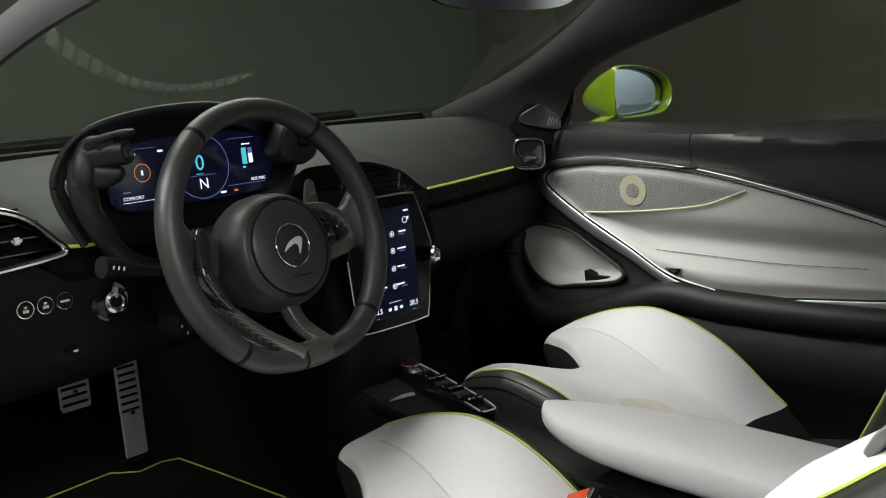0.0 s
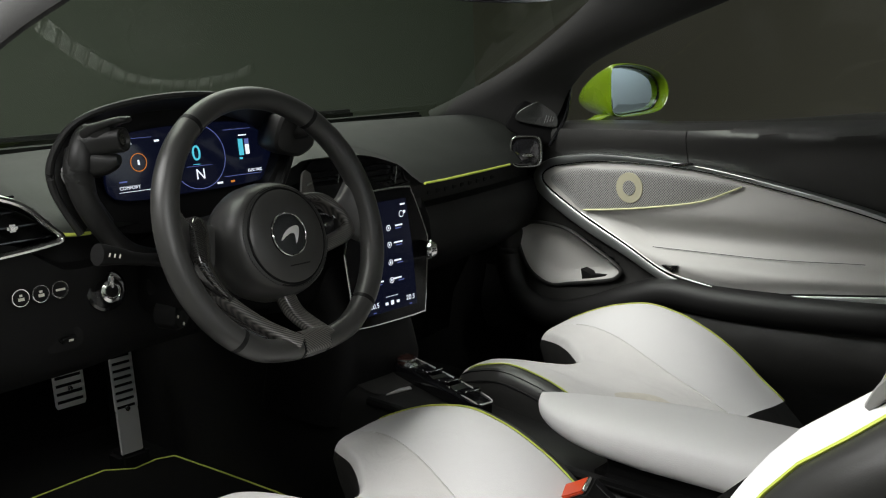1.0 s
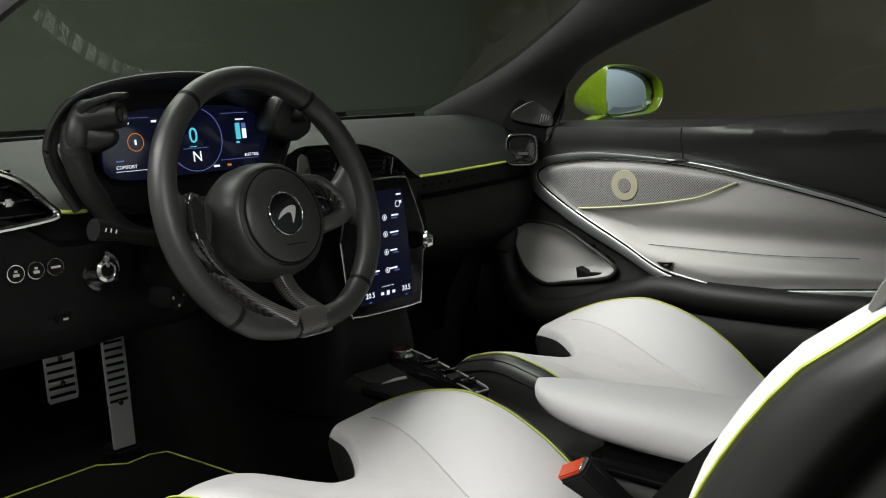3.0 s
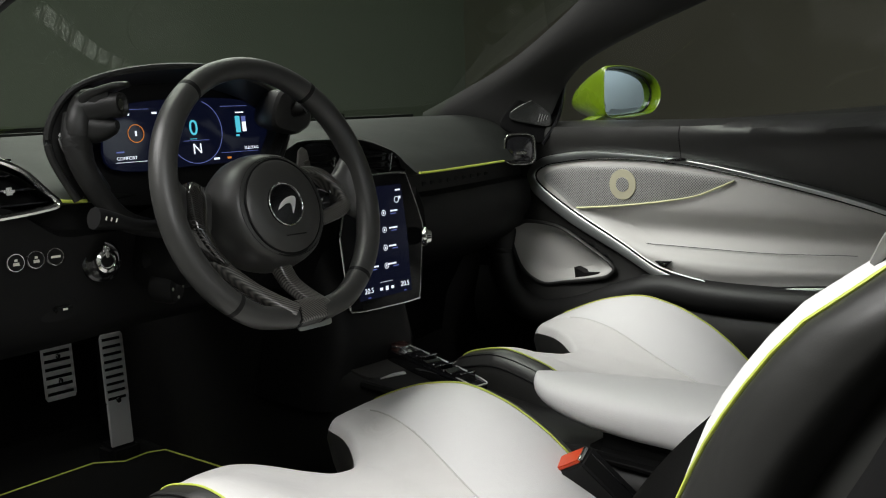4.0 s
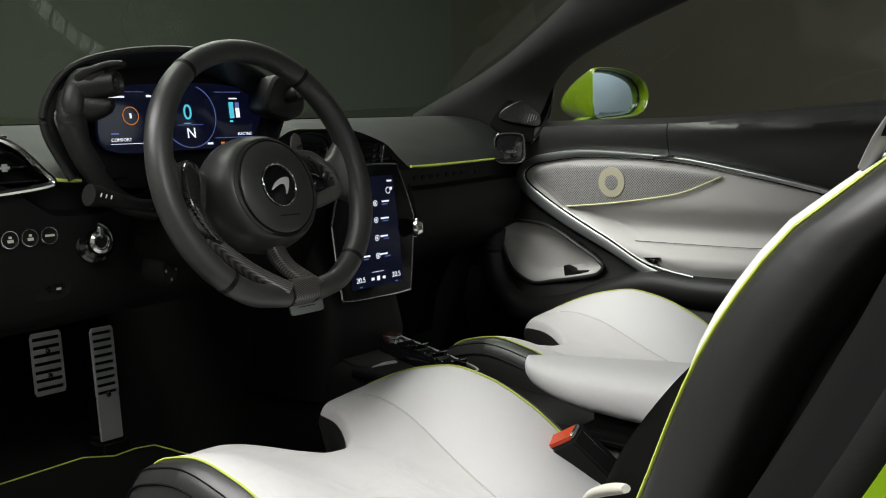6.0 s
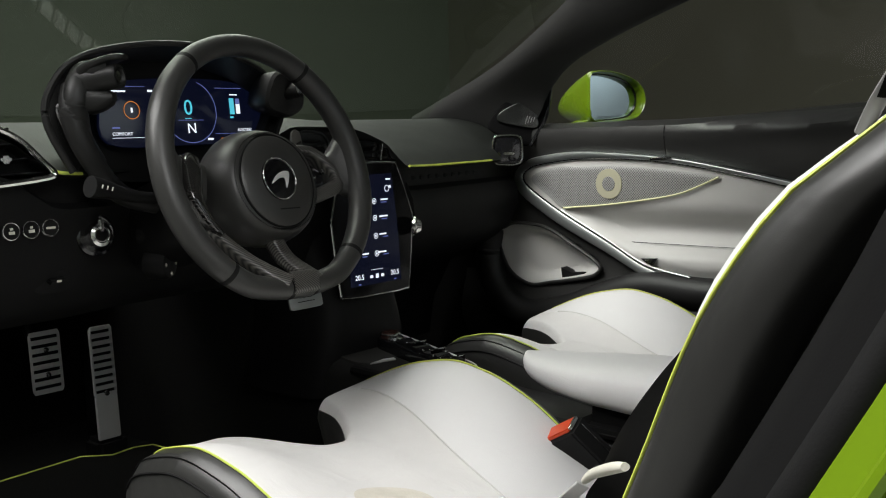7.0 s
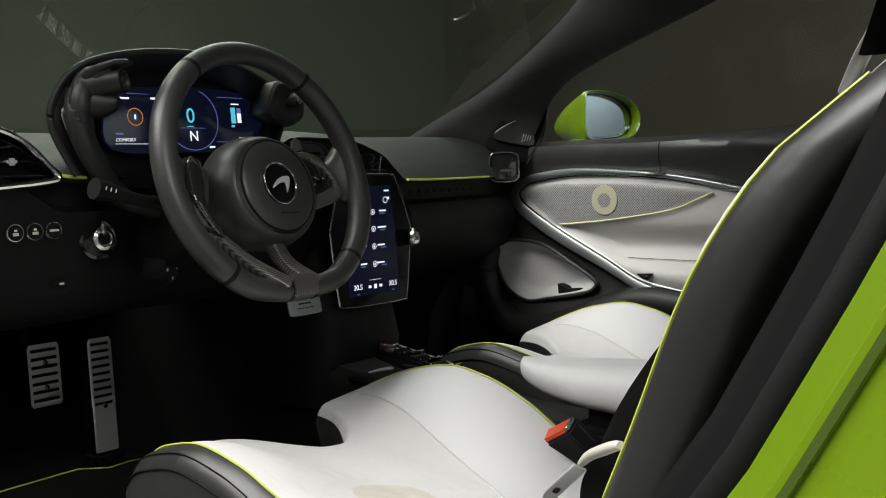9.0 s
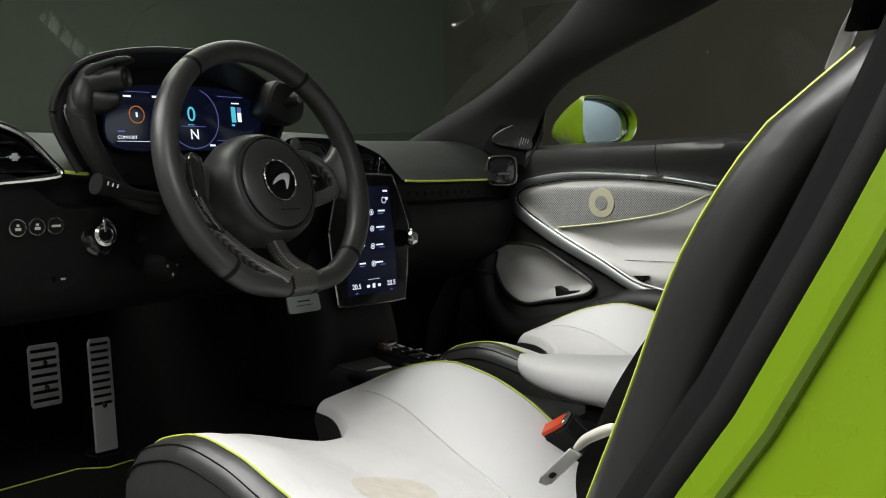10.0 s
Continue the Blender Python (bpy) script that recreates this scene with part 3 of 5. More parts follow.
    pod = lobe("control_pod", ((-0.052, -0.002, -0.006, 0.019, 0.026), (-0.044, 0, -0.003, 0.018, 0.022), (-0.034, 0, -0.001, 0.0172, 0.0178), (-0.015, 0, 0, 0.0165, 0.0165), (0.0, 0, 0, 0.0165, 0.0165), (0.0035, 0, 0, 0.0155, 0.0155), (0.004, 0, 0, 0.0125, 0.0125), (0.0, 0, 0, 0.010, 0.010), (-0.001, 0, 0, 0.003, 0.003)), 2.2, "black grained control pod with a barrel and a flat wing")
    lobe("pod_wing", ((-0.048, 0, 0.010, 0.016, 0.012), (-0.034, 0, 0.017, 0.018, 0.0085), (-0.016, 0.001, 0.0215, 0.019, 0.0062), (0.0, 0.002, 0.0245, 0.018, 0.005), (0.010, 0.002, 0.0245, 0.014, 0.0042), (0.0145, 0.002, 0.024, 0.007, 0.003)), 2.8)
    lobe("pod_web", ((-0.048, 0, 0.008, 0.014, 0.018), (-0.025, -0.004, 0.010, 0.012, 0.016), (-0.008, -0.005, 0.012, 0.006, 0.012)))
    lobe("pod_foot", ((-0.052, -0.004, -0.020, 0.018, 0.022), (-0.042, 0, -0.026, 0.019, 0.0190), (-0.028, 0.001, -0.0275, 0.0175, 0.0145), (-0.016, 0.001, -0.0265, 0.013, 0.0105), (-0.009, 0.001, -0.025, 0.006, 0.006)))
    part("button", turned([(0.0, 0.0), (0.008, 0.0), (0.0075, 0.003), (0.0, 0.004)], a @ pose(0, 0, -0.0015), 20), STEEL, pod, "small dark chrome button")
    back = spline([(-0.548, 0.192, 0.640), (-0.570, 0.176, 0.628), (-0.583, 0.166, 0.606), (-0.586, 0.166, 0.580), (-0.577, 0.172, 0.545), (-0.55, 0.180, 0.51)], 6)
    part("shoulder", tube(back, [0.010 + 0.007 * math.sin(math.pi * min(1, 0.10 + 0.80 * i / (len(back) - 1))) for i in range(len(back))], 14), HOOD, b, "padded leather shoulder of the hood")
    # slim trim loop on the dash beside the hood
    part("trim_edge", tube(spline([(-0.576, 0.186, 0.594), (-0.592, 0.186, 0.594), (-0.601, 0.186, 0.584), (-0.590, 0.188, 0.556), (-0.571, 0.190, 0.518)], 5), 0.0018, 6), PLASTIC, b, "thin grey trim edge")
    # left leg that runs down beside the column
    leg = spline([(-0.580, 0.175, 0.612), (-0.590, 0.168, 0.575), (-0.570, 0.165, 0.520), (-0.525, 0.175, 0.470), (-0.46, 0.185, 0.448)], 6)
    part("hood_leg", tube(leg, [0.018 - 0.005 * i / (len(leg) - 1) for i in range(len(leg))], 10), HOOD, b)


binnacle()

# ---- steering wheel ----
WX, WY, WZ, TIP = -0.38, 0.028, 0.497, 17.0
WHEEL = Matrix.Translation((WX, WY, WZ)) @ axes((0, 0, 0), (1, 0, 0), (0, math.sin(radians(TIP)), math.cos(radians(TIP)))) @ pose(0, 0.002, 0, 0, 4.5, 0)


def rim_point(a, r):
    """A rim of radius r, flattened at the bottom; a from the top, clockwise."""
    x, y = r * math.sin(a), r * math.cos(a)
    floor = -r * 0.95
    if y < floor + 0.05 * r:
        k = floor + 0.05 * r
        y = k - (k - y) * 0.6
    return x * (1.0 + 0.03 * max(0, -y / r)), y


def steering_wheel():
    w = thing("steering_wheel", "flat-bottomed black leather steering wheel with carbon fibre spokes", "steering wheel")
    n = 120

    def rim_ring(i, grow=1.0):
        a = 2 * math.pi * i / n
        x, y = rim_point(a, 0.178)
        x2, y2 = rim_point(a + 0.02, 0.178)
        t = Vector((x2 - x, y2 - y, 0)).normalized()
        out = Vector((-t.y, t.x, 0))
        thick = 0.0152 + 0.003 * abs(math.sin(a)) ** 2
        return [WHEEL @ (Vector((x, y, 0)) + out * thick * grow * math.cos(b) + Vector((0, 0, 1)) * 0.0178 * grow * math.sin(b)) for b in [2 * math.pi * k / 16 for k in range(16)]]
    part("rim", loft([rim_ring(i) for i in range(n)], loop=True), RIM, w, "black leather rim")
    for i in (12, 108, 46, 73, 57.6, 62.2):
        part("seam", loft([rim_ring(i - 0.35, 1.012), rim_ring(i, 1.03), rim_ring(i + 0.35, 1.012)]), DARK, w)
    # hub with its padded boss
    h = WHEEL @ pose(0.014, -0.018, -0.023)
    boss = [[h @ Vector((x * s, y * s, z)) for x, y in superellipse(0.087, 0.081, 2.15, 48)] for s, z in ((0.84, -0.060), (0.97, -0.050), (1.03, -0.034), (1.03, -0.018), (1.0, -0.004), (0.955, 0.007), (0.90, 0.014), (0.83, 0.018), (0.75, 0.0185))]
    part("hub", loft(boss), RIM, w, "black leather hub")
    part("airbag_cover", turned([(0.066, 0.012), (0.066, 0.020), (0.062, 0.0235), (0.04, 0.026), (0.0, 0.027)], h, 48), RIM, w)
    part("stitch_ring", tube([h @ Vector((0.069 * math.cos(a), 0.069 * math.sin(a), 0.0165)) for a in np.linspace(0, 2 * math.pi, 49)[:-1]], 0.0014, 6, True), DARK, w)
    stitches([h @ Vector((0.0755 * math.cos(a), 0.071 * math.sin(a), 0.0185)) for a in np.linspace(0, 2 * math.pi, 73)], 0.0042, 0.0026, DARK, w)
    part("cover_groove", tube([h @ Vector((0.0668 * math.cos(a), 0.0668 * math.sin(a), 0.0190)) for a in np.linspace(0, 2 * math.pi, 49)[:-1]], 0.0018, 6, True), DARK, w)
    e = h @ pose(-0.004, 0.001, 0.026)
    emblem = part("emblem", turned([(0.0305, 0.0), (0.0305, 0.003), (0.0285, 0.0035), (0.028, 0.0025), (0.0, 0.0028)], e, 48), GLOSS, w, "round gloss black emblem")
    part("emblem_ring", tube([e @ Vector((0.0298 * math.cos(a), 0.0298 * math.sin(a), 0.0032)) for a in np.linspace(0, 2 * math.pi, 49)[:-1]], 0.0011, 8, True), CHROME, emblem, "chrome ring")
    swoosh = spline([(-0.017, -0.007), (-0.008, 0.003), (0.004, 0.009), (0.015, 0.010), (0.0185, 0.006), (0.015, -0.004), (0.0085, -0.014), (0.0095, -0.006), (0.008, 0.0), (0.001, 0.0005), (-0.008, -0.003)], 4, True)
    part("emblem_mark", plate(swoosh, e @ pose(0, 0, 0.0042), 0.0016, 0.0004), material("silver_mark", (0.75, 0.75, 0.74), 0.3, metal=0.4), emblem, "plain silver curved mark")
    for k in range(9):
        part("cover_mark", box(0.003, 0.0018, 0.0005, h @ pose(0.008 + 0.0042 * k - 0.02, -0.042, 0.0262), 0), DARK, w, smooth=False)

    # spokes
    def spoke(name, pts, widths, mat, label, depth=0.012, lift=0.004):
        rings = []
        c = spline([(x, y, z - 0.034 * smooth01((0.172 - math.hypot(x, y)) / 0.06)) for x, y, z in pts], 8)
        ws = np.interp(np.linspace(0, 1, len(c)), np.linspace(0, 1, len(widths)), widths)
        for i, q in enumerate(c):
            t = c[min(i + 1, len(c) - 1)] - c[max(i - 1, 0)]
            t = Vector((t[0], t[1], 0)).normalized()
            o = Vector((-t.y, t.x, 0))
            rings.append([WHEEL @ (Vector(q) + o * (px * ws[i]) + Vector((0, 0, py * depth + lift))) for px, py in superellipse(1, 1, 3.5, 16)])
        return part(name, loft(rings), mat, w, label)
    # lower pair, running together to the foot of the rim
    spoke("spoke", [(-0.116, -0.050, -0.008), (-0.104, -0.078, -0.004), (-0.066, -0.124, 0.0), (-0.028, -0.163, 0.006)], [0.006, 0.0075, 0.009, 0.012], CARBON, "carbon fibre spoke trim")
    spoke("spoke", [(0.010, -0.088, -0.008), (0.014, -0.125, 0.0), (0.026, -0.163, 0.006)], [0.013, 0.012, 0.012], CARBON, "carbon fibre spoke trim")
    spoke("spoke_foot", [(-0.022, -0.1655, 0.002), (0.0, -0.1655, 0.002), (0.024, -0.1655, 0.002)], [0.0168, 0.0168, 0.0168], CARBON, "carbon fibre spoke foot", 0.0185, 0.0)
    spoke("spoke_bar", [(-0.112, -0.045, -0.018), (-0.103, -0.088, -0.014), (-0.068, -0.132, -0.008), (-0.035, -0.160, -0.002)], [0.014, 0.020, 0.016, 0.010], LACQUER, "dark carbon fibre inner spoke", 0.010, -0.006)
    # side spokes
    spoke("side_spoke", [(-0.085, -0.01, -0.012), (-0.13, 0.002, -0.008), (-0.165, 0.008, 0.0)], [0.03, 0.026, 0.034], RIM, "leather side spoke", 0.013, -0.002)
    spoke("side_spoke", [(0.138, -0.006, -0.012), (0.153, -0.004, -0.006), (0.170, -0.002, 0.0)], [0.020, 0.034, 0.060], RIM, "leather side spoke", 0.013, -0.006)
    spoke("spoke_trim", [(-0.106, 0.026, -0.006), (-0.114, 0.012, 0.0), (-0.120, -0.010, 0.002), (-0.125, -0.034, 0.0), (-0.114, -0.062, -0.001), (-0.098, -0.085, -0.002)], [0.011, 0.0145, 0.014, 0.011, 0.008, 0.006], LACQUER, "lacquered carbon fibre spoke trim", 0.014)
    spoke("spoke_trim", [(0.078, 0.036, -0.008), (0.114, 0.030, -0.002), (0.140, 0.006, -0.012), (0.150, -0.014, -0.020), (0.138, -0.030, -0.010), (0.082, -0.042, -0.004)], [0.006, 0.007, 0.008, 0.009, 0.0105, 0.0115], CARBON, "carbon fibre spoke trim", 0.015)
    # dark backing added where the inside of the carbon loop is dark
    spoke("spoke_backing", [(0.080, -0.006, -0.020), (0.110, -0.006, -0.016), (0.136, -0.008, -0.014)], [0.026, 0.026, 0.020], GLOSS, "gloss black backing filling the spoke's open loop", 0.008, -0.004)
    for k, x in enumerate((0.100, 0.122)):
        part("stud", turned([(0.0035, 0), (0.003, 0.003), (0, 0.0035)], WHEEL @ pose(x + 0.01, -0.010 + 0.01 * k, -0.026), 12), CHROME, w)
    # shift paddles behind the rim
    for side in (-1, 1):
        pts = [(side * x + (0.035 if side < 0 else 0), y) for x, y in ((0.112, 0.005), (0.132, 0.055), (0.142, 0.078), (0.150, 0.083), (0.159, 0.077), (0.158, 0.04), (0.150, -0.03), (0.120, -0.06))]
        part("shift_paddle", plate(pts if side > 0 else pts[::-1], WHEEL @ pose(0, 0, -0.076), 0.005, 0.0015), CARBON, w, "carbon fibre shift paddle")
        part("paddle_mark", box(0.012, 0.003, 0.001, WHEEL @ pose(side * 0.150 + (0.035 if side < 0 else 0), 0.060, -0.0755, 0, 0, 20), 0), CHROME, w, smooth=False)
    return w


steering_wheel()


def column():
    c = thing("steering_column", "black steering column shroud with stalks", "steering column")
    rings = []
    for d, s in ((-0.03, 0.050), (-0.09, 0.066), (-0.16, 0.072), (-0.26, 0.07)):
        rings.append([WHEEL @ Vector((x, y - 0.02, d)) for x, y in superellipse(s, s * 0.9, 3.5, 28)])
    part("shroud", loft(rings), DARK, c, "black column shroud")
    stalk = spline([(-0.44, 0.115, 0.455), (-0.53, 0.118, 0.466), (-0.575, 0.12, 0.478), (-0.600, 0.118, 0.484)], 6)
    part("stalk", tube(stalk, [0.008 + 0.0065 * smooth01((i - 5) / 12) for i in range(len(stalk))], 12), DARK, c, "black indicator stalk")
    for k in range(3):
        part("stalk_mark", box(0.0015, 0.001, 0.005, pose(-0.592 + 0.007 * k, 0.101, 0.484 - 0.002 * k, 0, 20), 0), CREAM, c, smooth=False)
    m = axes((-0.440, 0.196, 0.360), (1, 0.5, 0), (0, 0, 1))
    ad = part("column_switch", turned([(0.022, -0.03), (0.024, -0.004), (0.020, 0.004), (0.008, 0.006), (0.0, 0.004)], m, 28), DARK, c, "round black column adjuster")
    for a in range(4):
        part("arrow", box(0.004, 0.004, 0.001, m @ pose(0.014 * math.cos(a * math.pi / 2), 0.014 * math.sin(a * math.pi / 2), 0.0055, 0, 0, 45), 0), CREAM, ad, smooth=False)
    m2 = axes((-0.445, 0.205, 0.402), (1, 0.5, 0), (0, 0, 1))
    part("switch_boss", turned([(0.016, -0.03), (0.018, 0), (0.012, 0.006), (0, 0.007)], m2, 20), DARK, c)


column()


# ---- controls on the lower dash ----
def dash_controls():
    for k in range(3):
        x = -0.662 + 0.028 * k
        y = edge(x)[0] + 0.019
        b = thing("push_button", "round black dashboard button with a bright ring", "button", "row of dashboard buttons")
        m = axes((x, y, 0.427), (1, 0, 0), (0, 0.05, 1))
        part("cap", turned([(0.0112, -0.01), (0.0112, 0.003), (0.009, 0.005), (0, 0.005)], m, 24), DARK, b)
        part("ring", tube([m @ Vector((0.0112 * math.cos(a), 0.0112 * math.sin(a), 0.004)) for a in np.linspace(0, 2 * math.pi, 29)[:-1]], 0.0011, 6, True, up=(0, 1, 0)), CHROME, b, "chrome ring")
        f = m @ pose(0, 0, 0.0058)
        if k == 2:
            bar(0, 0, 0.013, 0.003, f, CREAM, b, "symbol")
        else:
            bar(0, -0.002, 0.008, 0.004, f, CREAM, b, "symbol")
            bar(0, 0.003, 0.004, 0.003, f, CREAM, b, "symbol")
    ig = thing("rotary_switch", "chrome rotary light switch in a black bezel", "switch")
    y = edge(-0.532)[0] + 0.020
    m = axes((-0.532, y, 0.410), (1, 0, 0), (0, 0.05, 1))
    part("bezel", turned([(0.030, -0.01), (0.030, 0.001), (0.026, 0.003), (0.019, 0.0), (0.0, 0.0)], m, 32), GLOSS, ig)
    part("knob", turned([(0.017, 0.0), (0.0175, 0.010), (0.0165, 0.016), (0.012, 0.018), (0.0105, 0.016), (0.0, 0.016)], m, 28), CHROME, ig, "chrome knob")
    part("pointer", box(0.009, 0.022, 0.012, m @ pose(0, 0.013, 0.014), 0.003, 3), CHROME, ig)
    part("cap", turned([(0.009, 0.012), (0.009, 0.0175), (0, 0.018)], m, 20), DARK, ig)
    u = thing("brake_switch", "small recessed black parking brake switch", "switch")
    m = axes((-0.597, edge(-0.597)[0] + 0.036, 0.350), (1, 0, 0), (0, -0.1, 1))
    part("recess", plate(superellipse(0.029, 0.017, 3, 24), m, 0.02, 0.003), DARK, u)
    part("lever", box(0.026, 0.008, 0.012, m @ pose(0.004, 0.002, 0.004), 0.003), DARK, u)
    bar(0.004, 0.003, 0.007, 0.003, m @ pose(0, 0, 0.0112), CREAM, u, "symbol")
    p = thing("metal_plate", "small brushed metal plaque below the steering wheel", "plaque")
    m = axes((-0.243, 0.120, 0.286), (1, 0, 0), (0, 0.25, 1))
    part("plaque", plate(superellipse(0.034, 0.0145, 8, 32), m, 0.004, 0.001), SATIN, p)
    bar(0, 0.004, 0.026, 0.0022, m @ pose(0, 0, 0.0006), DARK, p)
    bar(0, -0.003, 0.034, 0.0012, m @ pose(0, 0, 0.0006), DARK, p)


dash_controls()


# ---- touchscreen ----
def touchscreen():
    t = thing("touchscreen", "tall portrait touchscreen with slim metal rim and lit menu", "touchscreen")
    cx = -0.008
    m = axes((cx, 0.198, 0.372), (1, 0, 0), (0, 0.03, 1))
    shape = spline([(-0.062, 0.116), (-0.074, 0.106), (-0.099, 0.03), (-0.101, 0.006), (-0.089, -0.100), (-0.078, -0.114), (0.0, -0.117), (0.074, -0.116), (0.085, -0.104), (0.100, 0.006), (0.098, 0.03), (0.068, 0.106), (0.056, 0.116), (0, 0.118)], 5, True)
    part("bezel", plate(shape, m, 0.010, 0.0008), BEZEL, t, "gloss black bezel")
    part("rim", tube([m @ Vector((x * 1.006, y * 1.005, -0.001)) for x, y in shape], 0.0019, 6, True, up=(0, 1, 0)), CHROME, t, "satin metal rim")
    f = m @ pose(0, 0, 0.0012)
    disp = part("display", plate([(-0.066, -0.098), (0.063, -0.098), (0.060, 0.0), (0.050, 0.098), (-0.052, 0.098), (-0.064, 0.0)], f, 0.0008), SCREEN, t, "dark blue lit display", smooth=False)
    g = f @ pose(0, 0, 0.0006)
    words("20.5", 0.013, g @ pose(0.046, -0.083, 0), INK, disp)
    words("20.5", 0.013, g @ pose(-0.044, -0.083, 0), INK, disp)
    for x in (-0.014, 0.0, 0.014):
        bar(x, -0.084, 0.007, 0.008 if x == 0 else 0.005, g, INK, disp, "fan_symbol")
    bar(0, -0.072, 0.03, 0.0008, g, INK, disp)
    for x in (-0.044, 0.046):
        bar(x, -0.095, 0.006, 0.002, g, BLUE, disp)
    bar(0.040, 0.088, 0.012, 0.003, g, INK, disp)
    bar(0.044, 0.074, 0.005, 0.005, g, INK, disp)
    for k, z in enumerate((0.052, 0.022, -0.010, -0.042)):
        bar(0.028 - 0.004 * k % 3, z, 0.018 + 0.003 * (k % 2), 0.0028, g, INK, disp)
        bar(0.026, z - 0.005, 0.014, 0.0018, g, BLUE, disp)
        hoop = [g @ Vector((0.002 + 0.0048 * math.cos(q), z - 0.002 + 0.0048 * math.sin(q), 0)) for q in np.linspace(0, 2 * math.pi, 13)[:-1]]
        part("menu_icon", tube(hoop, 0.0006, 4, True, up=(0, 1, 0)), INK, disp)
        bar(0.002, z - 0.002, 0.003, 0.004, g, INK, disp)
        bar(-0.026, z, 0.016, 0.0028, g, INK, disp)
        bar(-0.028, z - 0.005, 0.012, 0.0018, g, BLUE, disp)
    part("menu_ring", tube([g @ Vector((0.036 + 0.0055 * math.cos(q), 0.071 + 0.0055 * math.sin(q), 0)) for q in np.linspace(0, 2 * math.pi, 17)[:-1]], 0.0006, 4, True, up=(0, 1, 0)), INK, disp)
    k = thing("control_knob", "small chrome rotary knob on the touchscreen edge", "knob")
    part("knob", turned([(0.016, -0.004), (0.018, 0.0), (0.018, 0.004), (0.015, 0.006), (0.012, 0.012), (0.009, 0.014), (0, 0.0145)], axes((0.084, 0.186, 0.370), (0.7, 0.7, 0), (0, 0, 1)), 24), CHROME, k)


touchscreen()


# ---- centre tunnel and console ----
def console():
    c = thing("centre_console", "black leather centre console running between the seats", "console")
    rows = []
    for y in np.linspace(1.04, -0.9, 38):
        zt = lerp(y, (-0.9, -0.3, -0.15, 0.0, 0.12, 0.22, 0.32, 0.5, 1.04), (0.12, 0.115, 0.118, 0.130, 0.146, 0.153, 0.180, 0.30, 0.36))
        hw = lerp(y, (-0.9, -0.2, 0.1, 0.25, 0.5), (0.085, 0.085, 0.085, 0.086, 0.086))
        cx = -0.03
        rows.append([(cx - hw - 0.006, y, -0.12), (cx - hw - 0.004, y, 0.02), (cx - hw, y, zt - 0.03), (cx - hw + 0.012, y, zt - 0.008), (cx - hw + 0.03, y, zt), (cx + hw - 0.03, y, zt), (cx + hw - 0.012, y, zt - 0.008), (cx + hw, y, zt - 0.03), (cx + hw + 0.02, y, 0.02), (cx + hw + 0.035, y, -0.12)])
    part("tunnel", loft(rows, closed=False), TUNNEL, c, "black leather tunnel")
    rows = []
    for z, y, hw in ((0.50, 0.275, 0.13), (0.42, 0.262, 0.12), (0.34, 0.245, 0.105), (0.28, 0.222, 0.10), (0.23, 0.205, 0.10), (0.18, 0.20, 0.11), (0.08, 0.22, 0.12)):
        rows.append([(px - 0.02, py, z) for px, py in superellipse(hw, 0.12, 5, 28, 0, y + 0.12)])
    part("centre_panel", loft(rows), DARK, c, "black centre stack")
    # carbon tray ahead of the switch panel
    tray = axes((-0.040, 0.196, 0.1535), (1, -0.10, 0), (0.10, 1, 0.09))
    part("tray", plate(spline([(-0.045, -0.05), (0.035, -0.045), (0.055, 0.0), (0.05, 0.055), (-0.03, 0.06), (-0.05, 0.02)], 4, True), tray, 0.005, 0.002), carbon("matte_carbon_fibre", 0.6, 0.0, 0.3), c, "carbon fibre tray")
    # switch panel: a slim raised blade, button at its head, bright long edge
    p = axes((-0.008, 0.085, 0.166), (1, -0.215, 0), (0.215, 1, 0.065))
    out = spline([(-0.017, -0.125), (-0.0215, -0.06), (-0.0235, 0.08), (-0.020, 0.118), (0.0, 0.130), (0.020, 0.118), (0.0235, 0.08), (0.0205, -0.06), (0.014, -0.125), (0.0, -0.133)], 5, True)
    panel = part("switch_panel", plate(out, p, 0.022, 0.003), GLOSS, c, "gloss black switch panel")
    part("panel_rim", tube([p @ Vector((x, y, 0.001)) for x, y in out if x > 0.003 or y < -0.12], 0.0014, 6), ALLOY, panel, "satin metal rim")
    part("start_button", turned([(0.0175, 0), (0.0175, 0.007), (0.0155, 0.0095), (0.008, 0.0088), (0.0, 0.0085)], p @ pose(0, 0.108, 0), 28), material("start_red", (0.085, 0.036, 0.030), 0.25, metal=0.5), panel, "round dull red start button")
    part("start_ring", tube([p @ Vector((0.0185 * math.cos(a), 0.108 + 0.0185 * math.sin(a), 0.0075)) for a in np.linspace(0, 2 * math.pi, 29)[:-1]], 0.0017, 6, True), CHROME, panel)
    part("start_heel", loft([[p @ Vector((x, y, z)) for x, z in ((-w, 0.001), (-w * 0.7, h), (w * 0.7, h), (w, 0.001))] for y, w, h in ((0.089, 0.017, 0.007), (0.080, 0.015, 0.005), (0.072, 0.011, 0.002))]), CHROME, panel, "bright collar of the start button")
    for k in range(3):
        y = 0.040 - 0.056 * k
        w = 0.0165 - 0.001 * k
        sw = part("rocker_switch", loft([[p @ Vector((x, y + yy, zz)) for x in (-w, w)] + [p @ Vector((x, y + yy, -0.002)) for x in (w, -w)] for yy, zz in ((-0.024, 0.010), (-0.018, 0.010), (-0.004, 0.003), (0.010, 0.002), (0.024, 0.006))]), GLOSS, panel)
